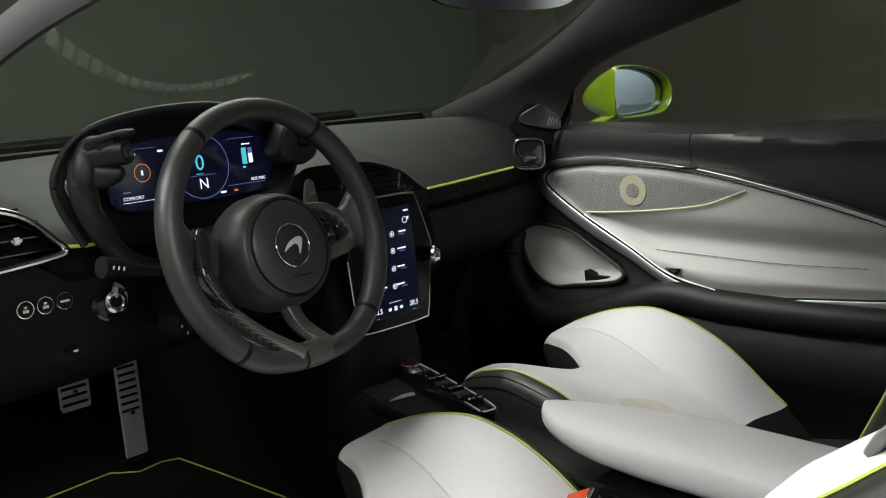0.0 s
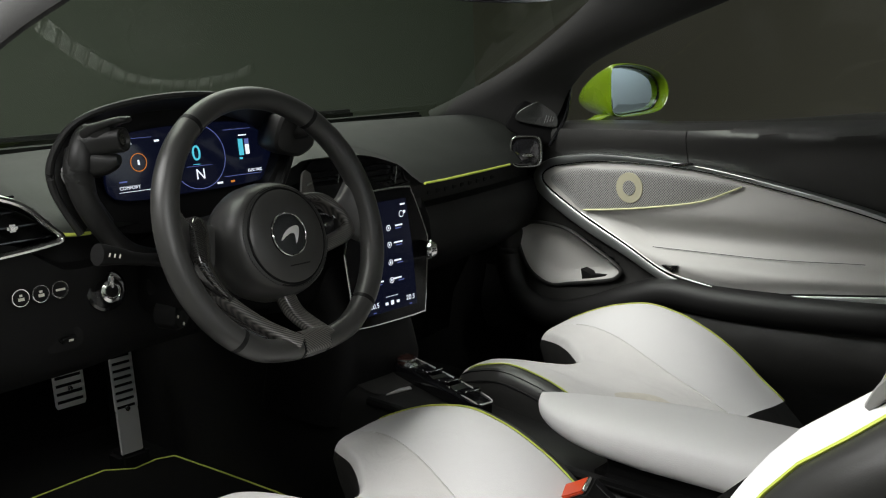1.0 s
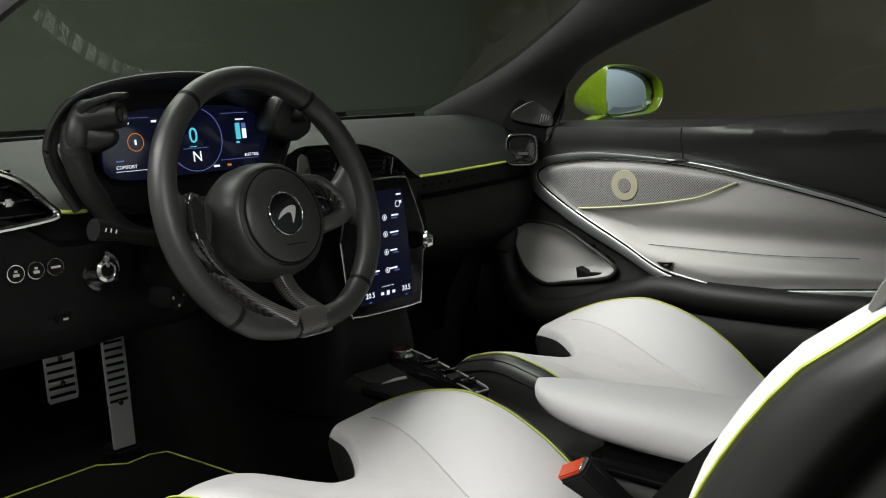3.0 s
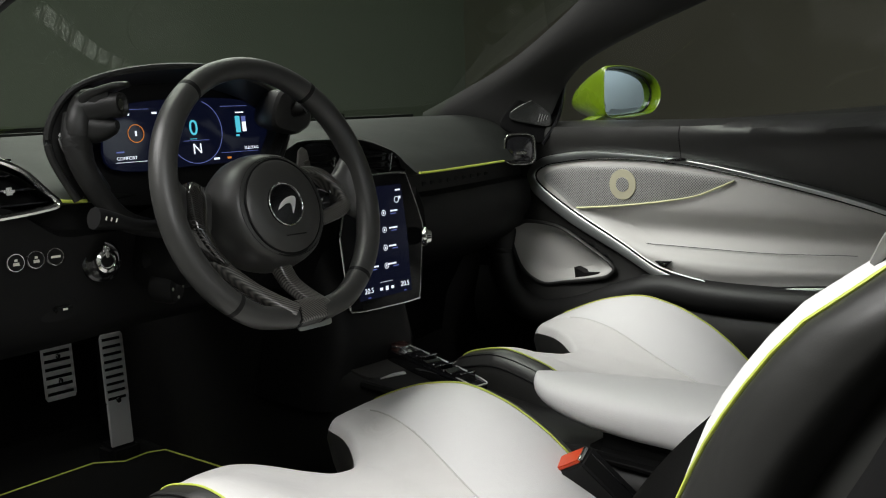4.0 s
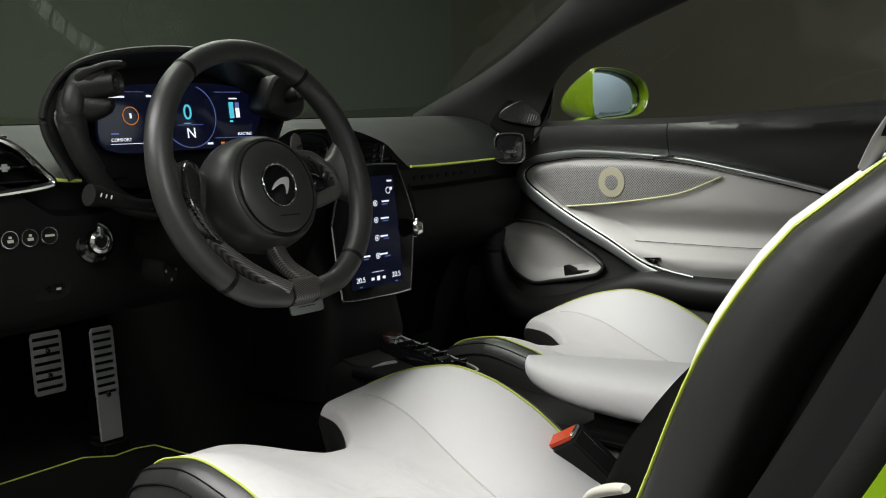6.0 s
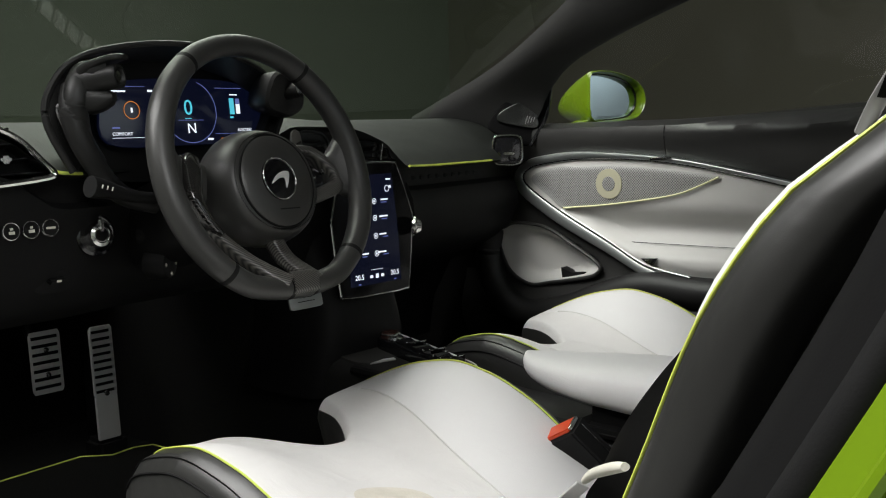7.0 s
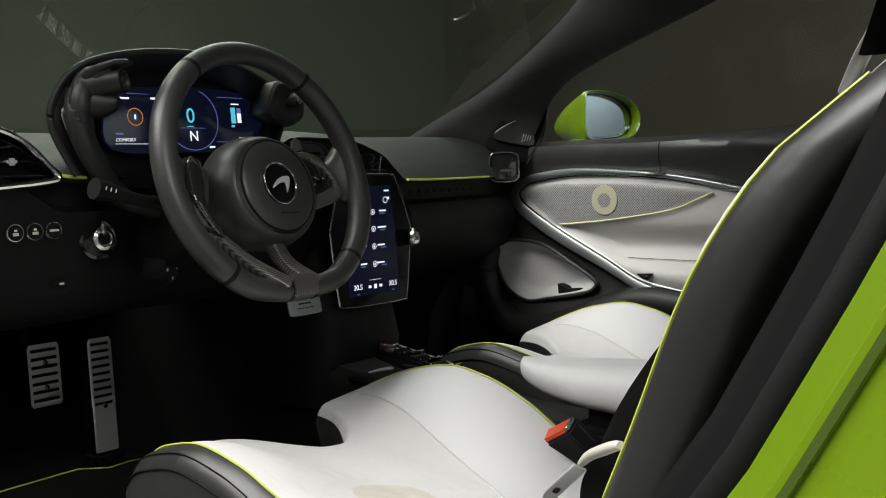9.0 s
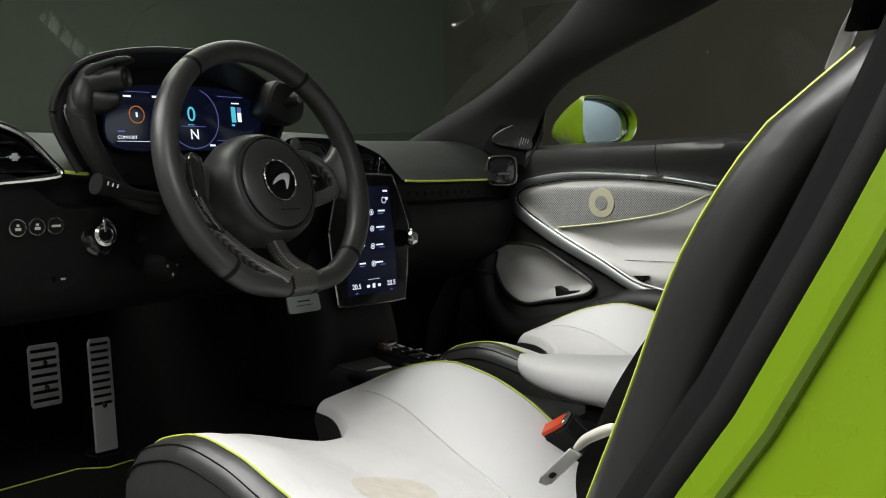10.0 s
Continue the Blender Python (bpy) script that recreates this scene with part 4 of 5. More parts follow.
        part("switch_edge", tube(spline([p @ Vector(q) for q in ((-w * 0.6, y - 0.012, 0.0075), (-w, y - 0.022, 0.0105), (0.0, y - 0.0255, 0.011), (w, y - 0.022, 0.0105), (w, y - 0.004, 0.005))], 3), 0.0015, 6), CHROME, sw, "bright switch edge")
    part("tray_blade", plate([(-0.028, -0.004), (0.024, -0.006), (0.026, 0.004), (0.004, 0.005)], pose(-0.060, 0.136, 0.1510, 5, 0, -12), 0.003, 0.0008), ALLOY, c, "small bright blade at the tray's edge")
    # sloping side rails
    for x in (-0.108, 0.050):
        part("console_rail", tube([(x, 0.16, 0.140), (x, 0.0, 0.136), (x, -0.2, 0.122), (x, -0.5, 0.118)], 0.008, 8), DARK, c)

    a = thing("armrest", "smooth white leather centre armrest with a rounded tip", "armrest")
    rings = []
    ys = list(-0.162 - 0.10 * (1 - np.cos(np.linspace(0, math.pi / 2, 10)))) + list(np.linspace(-0.30, -0.80, 8))
    for y in ys:
        k = math.sqrt(max(0.0, 1 - max(0, 1 - (-0.162 - y) / 0.22) ** 2))
        k = max(k, 0.03)
        hw, top, bot = 0.080 * k, 0.203 + 0.018 * smooth01((-0.16 - y) / 0.3), 0.19 - 0.046 * k
        mid = (top + bot) / 2
        rings.append([(-0.043 + px, y, mid + (top - mid) * pz if pz > 0 else mid + (mid - bot) * pz) for px, pz in [(hw * qx, qz) for qx, qz in superellipse(1, 1, 2.7, 24)]])
    part("pad", loft(rings), WHITE, a, "white leather pad")
    part("base", box(0.14, 0.5, 0.05, pose(-0.046, -0.54, 0.125), 0.022, 4), TRIM, a)


console()


# ---- seats ----
SX = -0.37


def seat_front(s):
    return lerp(s, (-0.25, -0.235, -0.20, -0.14, -0.10, -0.075, -0.055, -0.035, -0.012, 0.015, 0.04, 0.065, 0.088, 0.103, 0.116, 0.135, 0.17, 0.205, 0.22),
                (-0.03, 0.01, 0.055, 0.084, 0.078, 0.056, 0.020, -0.025, -0.058, -0.064, -0.050, -0.020, 0.022, 0.066, 0.088, 0.100, 0.108, 0.095, 0.06))


def ridge(y, side):
    if side > 0:
        return lerp(y, (-0.62, -0.45, -0.37, -0.30, -0.25, -0.18, -0.12, -0.05, 0.07, 0.10), (0.0, 0.03, 0.082, 0.138, 0.168, 0.194, 0.203, 0.192, 0.146, 0.128))
    return lerp(y, (-0.62, -0.45, -0.30, -0.24, -0.17, -0.10, -0.03, 0.03, 0.10), (0.10, 0.105, 0.125, 0.145, 0.170, 0.181, 0.168, 0.138, 0.12))


def pan(y):
    return lerp(y, (-0.62, -0.40, -0.30, -0.2, 0.0, 0.08, 0.12), (0.03, 0.075, 0.100, 0.112, 0.127, 0.130, 0.124))


def seat():
    st = thing("bucket_seat", "white and black leather bucket seat with lime piping", "car seat", "car seats", at=(SX, 0, 0))
    ss = [-0.235 + 0.44 * i / 110 for i in range(111)]
    rows, front = [], []
    for s in ss:
        yf = seat_front(s)
        side = 1 if s > 0 else -1
        row = []
        for t in np.linspace(0, 1, 60):
            y = yf + (-0.40 - yf) * t ** 1.1
            k = smooth01((abs(s) - 0.04) / (0.165 if s > 0 else 0.195))
            z = pan(y) + (ridge(y, side) - pan(y)) * k
            z -= 0.016 * (1 - min(1, t / 0.06)) ** 2
            row.append((s, y, z))
        rows.append(row)
        a = row[0]
        front.append([a, (s, a[1] + 0.004, a[2] - 0.014), (s, a[1] - 0.008, a[2] - 0.05), (s * 0.96, a[1] - 0.05, 0.0), (s * 0.9, a[1] - 0.09, -0.10)])
    part("cushion_rear", loft([[r[-1], (r[-1][0], -0.412, r[-1][2] - 0.012), (r[-1][0], -0.45, r[-1][2] - 0.05), (r[-1][0], -0.55, 0.03), (r[-1][0], -0.72, 0.06)] for r in rows], closed=False), BLACK, st, "black leather rear of the cushion")
    cushion = part("cushion", loft(rows, closed=False), WSUEDE, st, "white suede and leather seat cushion")
    cushion.data.materials.append(WHITE)
    for f in cushion.data.polygons:
        t = (0.065 - f.center.y) / 0.44
        if t > 0 and f.center.x > 0.145 - 0.12 * t ** 1.3:
            f.material_index = 1
    part("cushion_front", loft(front, closed=False), BLACK, st, "black leather front roll")
    for side in (-1, 1):
        s = 0.235 * side
        src = rows[-1] if side > 0 else rows[0]
        skirt = []
        for x, y, z in src:
            skirt.append([(x, y, z), (x + 0.018 * side, y + 0.004, z - 0.004), (x + 0.032 * side, y + 0.006, z - 0.022), (x + 0.036 * side, y + 0.004, z - 0.055), (x + 0.030 * side, y, z - 0.10), (x + 0.02 * side, y, -0.10)])
        part("side_bolster", loft(skirt, closed=False), BLACK, st, "black leather side bolster")
        part("piping", tube([(x + 0.002 * side, y, z + 0.001) for x, y, z in src[1:]], 0.0014, 6), LIME, st, "lime green piping")
        part("bolster_seam", tube([(x + 0.033 * side, y + 0.006, z - 0.024) for x, y, z in src[1:]], 0.0016, 5), DARK, st)
        stitches([(x + 0.022 * side, y + 0.006, z - 0.0075) for x, y, z in src[1:40]], 0.0062, 0.0046, DARK, st)
    # inset panel seam and the round perforated patch
    seam = [(0.145 - 0.12 * t ** 1.3, 0.065 - 0.44 * t) for t in np.linspace(0, 1, 18)]

    def top(s, y):
        k = smooth01((abs(s) - 0.04) / (0.165 if s > 0 else 0.195))
        return pan(y) + (ridge(y, 1 if s > 0 else -1) - pan(y)) * k
    part("seam", tube([(s, y, top(s, y) + 0.0002) for s, y in seam[2:]], 0.0014, 5), GREY, st)
    bm = bmesh.new()
    ring = [bm.verts.new((-0.086 + 0.052 * math.cos(a), -0.274 + 0.052 * math.sin(a), top(-0.086 + 0.052 * math.cos(a), -0.274 + 0.052 * math.sin(a)) + 0.0015)) for a in np.linspace(0, 2 * math.pi, 33)[:-1]]
    hub = bm.verts.new((-0.086, -0.274, top(-0.086, -0.274) + 0.002))
    for i in range(32):
        bm.faces.new((ring[i], ring[(i + 1) % 32], hub))
    part("perforated_patch", bm, material("perforated_leather", (0.55, 0.52, 0.45), 0.7, grain=0.6, scale=400, vary=0.2, vary_scale=60), st, "round beige perforated patch")
    # backrest: white face, a crested bolster on each side, black shell behind the piping
    rows, crown = [], []
    shell, lines, inner = {-1: [], 1: []}, {-1: [], 1: []}, {-1: [], 1: []}
    for z in np.linspace(0.10, 0.90, 44):
        ye = lerp(z, (0.10, 0.20, 0.345, 0.411, 0.44, 0.485, 0.511, 0.53, 0.555, 0.60, 0.70, 0.90), (-0.655, -0.702, -0.768, -0.795, -0.809, -0.838, -0.860, -0.884, -0.912, -0.945, -0.958, -0.972))
        hw = lerp(z, (0.10, 0.3, 0.45, 0.52, 0.56, 0.60, 0.70, 0.90), (0.280, 0.300, 0.305, 0.303, 0.292, 0.24, 0.16, 0.13))
        crest = lerp(z, (0.10, 0.3, 0.40, 0.46, 0.52, 0.56, 0.60, 0.90), (0.006, 0.010, 0.016, 0.0205, 0.019, 0.013, 0.006, 0.0))
        deep = lerp(z, (0.10, 0.3, 0.5, 0.6, 0.90), (0.05, 0.10, 0.075, 0.03, 0.0))
        c = -0.085
        crown.append([])
        row = crown[-1] if z > 0.60 else []
        for u in np.linspace(-1, 1, 41):
            v = abs(u)
            y = ye + crest * math.sin(math.pi * min(1, (1 - v) / 0.32)) if v > 0.68 else ye - deep * smooth01((0.68 - v) / 0.4)
            row.append((c + u * hw, y, z))
        if z <= 0.60:
            rows.append(row)
        for side in (-1, 1):
            x = c + side * hw
            shell[side].append([(x + a * side, ye + b_, z) for a, b_ in ((0, 0), (0.010, -0.004), (0.019, -0.013), (0.0245, -0.026), (0.026, -0.040), (0.022, -0.052), (0.012, -0.060), (0.003, -0.064), (0.006, -0.070), (0.013, -0.078), (0.015, -0.095), (0.010, -0.125))] + [(x, ye - 0.17, z - 0.01), (c + (x - c) * 0.8, ye - 0.20, z - 0.02), (c, ye - 0.21, z - 0.02)])
            lines[side].append((x + 0.001 * side, ye + 0.001, z))
            inner[side].append((c + 0.70 * side * hw, ye + 0.002, z))
    part("backrest", loft(rows, closed=False), WHITE, st, "white leather backrest face")
    part("headrest", loft([rows[-1]] + [r for r in crown if r], closed=False), BLACK, st, "black leather headrest")
    for side in (-1, 1):
        part("backrest_shell", loft(shell[side], closed=False), BLACK, st, "black leather backrest side")
        part("piping", tube(lines[side][:25], 0.0013, 6), LIME, st, "lime green piping")
        part("piping", tube(inner[side][:25], 0.0012, 6), LIME, st, "lime green piping")
    return st


driver = seat()
copy_thing(driver, pose(SX + 0.655, 0.08, 0.012) @ Matrix.Diagonal((0.95, 1, 1, 1)))["label"] = "white and black bucket seat with lime piping beside the far door"


def belts():
    b = thing("belt_buckle", "black seat belt buckle with an orange-red release button", "belt buckle")
    m = axes((-0.190, -0.322, 0.143), (-0.14, -0.86, 0.50), (1.20, 0.17, 0.63))
    body = part("housing", box(0.062, 0.035, 0.135, m @ pose(0, 0, -0.0705), 0.0035, 3), DARK, b, "black plastic housing")
    part("button", box(0.054, 0.027, 0.010, m @ pose(-0.001, 0, -0.0035), 0.002, 2), RED, b, "orange-red button")
    part("latch_slot", box(0.004, 0.024, 0.006, m @ pose(0.0265, 0, -0.0008), 0.001, 1), STEEL, b, "steel latch mouth")
    part("housing_groove", box(0.0632, 0.0016, 0.12, m @ pose(0, 0.006, -0.070), 0), GLOSS, body, smooth=False)
    part("stem", box(0.03, 0.006, 0.14, m @ pose(0, 0, -0.18), 0.002), DARK, b)
    s = thing("seat_belt", "black seat belt webbing with a metal tongue", "seat belt")
    path = spline([(-0.600, -0.775, 0.42), (-0.590, -0.715, 0.36), (-0.572, -0.665, 0.30), (-0.555, -0.63, 0.245), (-0.54, -0.605, 0.20), (-0.55, -0.63, 0.10)], 8)
    part("webbing", tube(path, 0.017, 8, flat=0.08, up=(0.75, 0.6, 0.3)), DARK, s, "black woven webbing")
    grip = spline([(-0.594, -0.660, 0.273), (-0.588, -0.650, 0.2690), (-0.576, -0.632, 0.260), (-0.565, -0.612, 0.249), (-0.559, -0.599, 0.238)], 4)
    part("grip", tube(grip, [0.0022 + 0.0042 * math.sin(math.pi * min(1, 0.12 + 0.80 * i / (len(grip) - 1))) ** 0.7 for i in range(len(grip))], 12, flat=0.8), CREAM, s, "cream plastic tongue grip")
    t = Vector((-0.560, -0.563, 0.200)) - Vector((-0.560, -0.600, 0.236))
    tm = axes(Vector((-0.560, -0.580, 0.216)), t, (0.75, -0.45, -0.46))
    part("tongue", plate([(-0.026, -0.007), (0.020, -0.007), (0.026, -0.004), (0.026, 0.004), (0.020, 0.007), (-0.026, 0.007)], tm, 0.0026, 0.0008), ALLOY, s, "steel tongue")
    part("tongue_hole", plate(superellipse(0.004, 0.003, 3, 12, 0.010, 0), tm @ pose(0, 0, 0.0006), 0.0036), GLOSS, s)
    g = thing("belt_guide", "grey plastic seat belt guide on the shoulder of the seat", "belt guide")
    part("guide", tube(spline([(-0.735, -0.884, 0.538), (-0.740, -0.890, 0.548), (-0.749, -0.898, 0.558), (-0.762, -0.912, 0.574)], 5), 0.0048, 10, flat=0.7), PLASTIC, g)
    part("strap", tube(spline([(-0.752, -0.906, 0.556), (-0.775, -0.925, 0.590), (-0.80, -0.945, 0.64), (-0.83, -0.97, 0.72)], 5), 0.011, 8, flat=0.12, up=(0.7, 0.7, 0)), DARK, g, "black webbing strap")


belts()

# ---- far door ----
OVAL = [(0.366, 0.430), (0.346, 0.450), (0.305, 0.461), (0.188, 0.473), (-0.01, 0.466), (-0.199, 0.435), (-0.41, 0.388), (-0.56, 0.335), (-0.60, 0.295), (-0.55, 0.262), (-0.42, 0.243), (-0.273, 0.226), (-0.179, 0.214), (-0.078, 0.211), (0.029, 0.232), (0.13, 0.284), (0.251, 0.345), (0.345, 0.402)]
POCKET = [(0.45, 0.285), (0.425, 0.307), (0.389, 0.317), (0.306, 0.309), (0.23, 0.272), (0.16, 0.230), (0.165, 0.208), (0.20, 0.195), (0.29, 0.178), (0.358, 0.169), (0.42, 0.205)]
LEAF = [(0.343, 0.422), (0.315, 0.443), (0.26, 0.455), (0.195, 0.455), (0.10, 0.457), (-0.005, 0.451), (-0.137, 0.434), (-0.10, 0.418), (-0.055, 0.400), (0.0, 0.388), (0.078, 0.376), (0.16, 0.366), (0.25, 0.358), (0.295, 0.385)]


def door_x(y, z):
    """How far out the door's inner skin lies."""
    x = 0.695
    x -= 0.018 * math.exp(-((z - 0.525) / 0.05) ** 2)
    x -= 0.030 * math.exp(-((z - 0.10) / 0.07) ** 2)
    x += 0.05 * smooth01((z - 0.54) / 0.04)
    x += 0.06 * smooth01((0.06 - z) / 0.15)
    return x


def far_door():
    d = thing("passenger_door", "closed far door with black leather skin and pale inset panel", "car door")
    rows = []
    for y in np.linspace(0.56, -0.95, 120):
        belt = lerp(y, (-0.95, -0.40, 0.0, 0.34, 0.56), (0.612, 0.580, 0.556, 0.554, 0.53))
        rows.append([(door_x(y, z), y, z) for z in np.linspace(-0.12, belt - 0.012, 60)] + [(door_x(y, belt) + 0.012, y, belt - 0.002), (door_x(y, belt) + 0.03, y, belt + 0.001), (door_x(y, belt) + 0.10, y, belt), (door_x(y, belt) + 0.14, y, belt - 0.08), (0.84, y, -0.12)])
    skin = loft(rows, closed=False)

    def inside(poly, y, z):
        hit = False
        for (ya, za), (yb, zb) in zip(poly, poly[1:] + poly[:1]):
            if (za > z) != (zb > z) and y < ya + (z - za) * (yb - ya) / (zb - za):
                hit = not hit
        return hit
    holes = [f for f in skin.faces if f.calc_center_median().x < 0.72 and (inside(OVAL, *f.calc_center_median().yz) or inside(POCKET, *f.calc_center_median().yz))]
    bmesh.ops.delete(skin, geom=holes, context="FACES")
    part("skin", skin, BLACK, d, "black leather door skin")
    part("skin_seam", tube([(door_x(0, z) - 0.0003, -0.008, z) for z in np.linspace(0.475, 0.545, 10)], 0.0012, 5), DARK, d)

    def on_skin(pts, off, n=8):
        return [(0.684 + off, p[0], p[1]) for p in spline(pts, n, True)]
    oval = on_skin(OVAL, -0.006)
    # framed oval: outer dark chrome band, bright inner bead
    c = np.array((0, 0.0, 0.345))
    band = []
    for p in oval:
        q = np.array(p)
        i = len(band)
        a, b = np.array(oval[(i + 1) % len(oval)]), np.array(oval[i - 1])
        t = (a - b) / np.linalg.norm(a - b)
        out = np.array((0, -t[2], t[1]))
        if np.dot(out, q - c) < 0:
            out = -out
        wide = 0.0155 - 0.0055 * out[2] + 0.009 * smooth01(q[1] / 0.3)
        band.append([tuple(q + out * (wide * w_) + np.array((d_, 0, 0))) for w_, d_ in ((0.0, 0.008), (0.0, -0.004), (0.06, -0.0070), (0.14, -0.0080), (0.45, -0.0084), (0.80, -0.0094), (0.92, -0.0088), (1.0, -0.0050), (1.04, 0.012))])
    part("oval_frame", loft(band, closed=False, loop=True), SATIN, d, "dark satin metal oval surround")
    part("oval_bead", tube([(x - 0.004, y, z) for x, y, z in oval], 0.0024, 8, True, up=(1, 0, 0)), GLOSS, d, "gloss black inner bead")
    part("inner_strip", tube(spline([(0.668, y + 0.002, z + 0.008) for y, z in OVAL[13:17]], 8), 0.0014, 6), ALLOY, d, "thin bright inner strip")

    def dish(q, inward):
        y, z = q[1], q[2]
        k = smooth01(inward / 0.25)
        crease = 0.286 + 0.01 * smooth01((-0.2 - y) / 0.3)
        hollow = 0.040 * math.exp(-((z - 0.315) / 0.035) ** 2) if z > crease else 0.040 * math.exp(-((z - crease) / 0.02) ** 2) * math.exp(-((crease - 0.315) / 0.035) ** 2)
        return k * (hollow - 0.012 * smooth01((crease - z) / 0.03))
    part("inset_panel", fill(oval, dish, 26), GREY, d, "pale grey leather inset panel")
    part("inset_seam", tube([(0.684 + dish((0, y, 0.288), 0.6) - 0.012, y, 0.285 + 0.012 * smooth01((-0.15 - y) / 0.3)) for y in np.linspace(0.14, -0.38, 20)], 0.0008, 5), BLACK, d)
    leaf = [(0.676, y, z) for y, z in spline(LEAF, 6, True)]
    grille = part("speaker_grille", fill(leaf, lambda q, i: -0.002 * smooth01(i / 0.2), 8), MESH, d, "perforated metal speaker grille")
    low = spline([(0.672, y, z) for y, z in LEAF[6:13]], 6)
    part("leaf_piping", tube(low, 0.0022, 6), PALE, d, "pale lime piping")
    ringm = axes((0.672, 0.127, 0.4165), (0, -1, 0), (0, 0, 1))
    part("speaker_ring", turned([(0.034, -0.001), (0.0335, 0.0005), (0.0165, 0.0005), (0.016, 0.0)], ringm, 40), material("speaker_gold", (0.47, 0.45, 0.32), 0.5, metal=0.2), grille, "pale gold tweeter ring")
    part("tweeter", turned([(0.0165, 0.0008), (0.016, 0.002), (0.0, 0.0024)], ringm, 32), MESH, grille)
    pm = axes((0.663, 0.022, 0.250), (0, -1, 0), (0, 0, 1))
    part("pull", plate([(-0.020, 0.003), (-0.006, -0.006), (0.008, -0.010), (0.021, 0.006)], pm, 0.012, 0.0012), GLOSS, d, "small black latch recess")
    part("pull_tab", plate([(-0.010, 0.001), (-0.002, -0.0035), (0.006, -0.006), (0.010, 0.001)], pm @ pose(0, 0, 0.0015), 0.004, 0.0006), CHROME, d)
    # short chrome strip laid at the bright spot on the oval's top edge
    part("bright_strip", box(0.006, 0.055, 0.005, pose(0.668, -0.005, 0.474, -5), 0.002), CHROME, d, "short chrome strip at the bright spot on the oval's top edge")
    # map pocket
    pocket = on_skin(POCKET, -0.004)
    part("pocket_liner", fill(pocket, lambda q, i: 0.034 * smooth01(i / 0.45) * (1 + 0.35 * math.sin(26 * q[1] + 1.2)), 12), GREY, d, "pale grey pocket liner")
    part("pocket_edge", tube(pocket, 0.0045, 8, True, up=(1, 0, 0)), BLACK, d)
    # shade in the pocket's hollow end put in as a dark plate
    part("pocket_shade_plate", plate([(-0.050, 0.014), (-0.020, 0.004), (0.022, 0.009), (0.020, -0.004), (-0.010, -0.012), (-0.046, -0.018)], axes((0.688, 0.220, 0.200), (0, -1, 0), (0, 0, 1)), 0.03, 0.003), DARK, d, "dark plate standing in for the shaded hollow at the pocket's end")
    roll = spline([(0.66, 0.47, 0.30), (0.655, 0.475, 0.22), (0.65, 0.44, 0.14), (0.65, 0.36, 0.10), (0.65, 0.25, 0.115), (0.655, 0.12, 0.165), (0.66, 0.03, 0.19), (0.66, -0.1, 0.185), (0.66, -0.3, 0.19), (0.66, -0.6, 0.21)], 6)
    part("lower_roll", tube([(x + 0.022, y, z) for x, y, z in roll], 0.036, 14), HOOD, d, "black padded roll")
    # sail panel at the pillar's foot with a tweeter behind its clear cover
    tm = axes((0.664, 0.352, 0.575), (0.60, -0.80, 0.0), (-0.05, 0.05, 1))
    sail = spline([(-0.086, -0.030), (-0.076, 0.004), (-0.036, 0.040), (0.026, 0.072), (0.060, 0.088), (0.056, 0.030), (0.046, -0.016), (0.012, -0.070), (-0.03, -0.060)], 4, True)
    part("sail_panel", plate(sail, tm @ pose(0, 0, -0.004), 0.03, 0.006, 3), TRIM, d, "black sail panel at the pillar's foot")
    cover = spline([(-0.066, -0.006), (-0.058, 0.010), (-0.020, 0.030), (0.020, 0.041), (0.026, 0.036), (0.030, 0.0), (0.034, -0.022), (0.022, -0.031), (-0.030, -0.022), (-0.058, -0.014)], 4, True)
    tw = part("corner_tweeter", plate(cover, tm @ pose(0, 0, 0.003), 0.012, 0.0035, 3), SMOKE, d, "glossy smoked corner tweeter cover")
    for k in range(4):
        part("tweeter_slot", box(0.0016, 0.020 - 0.003 * k, 0.001, tm @ pose(0.004 + 0.006 * k, -0.010, 0.0035, 0, 0, -18), 0.0004, 1), PLASTIC, tw)
    rail = [tm @ Vector(q) for q in ((0.064, 0.088, 0.002), (0.060, 0.040, 0.004), (0.052, 0.000, 0.005), (0.040, -0.026, 0.005), (0.012, -0.072, 0.004))]
    part("window_rail", tube(spline(rail, 5), 0.0045, 8), GLOSS, d, "black window rail")
    win = [[(0.735 - 0.25 * max(0, z - 0.55), y, z) for z in np.linspace(0.55, 0.88, 6)] for y in np.linspace(0.33, -0.9, 10)]
    wp = part("side_glass", loft(win, closed=False), pane("side_window_glass", (0.9, 0.9, 0.86), 0.12), d, "clear side window glass")
    wp.visible_shadow = False


far_door()


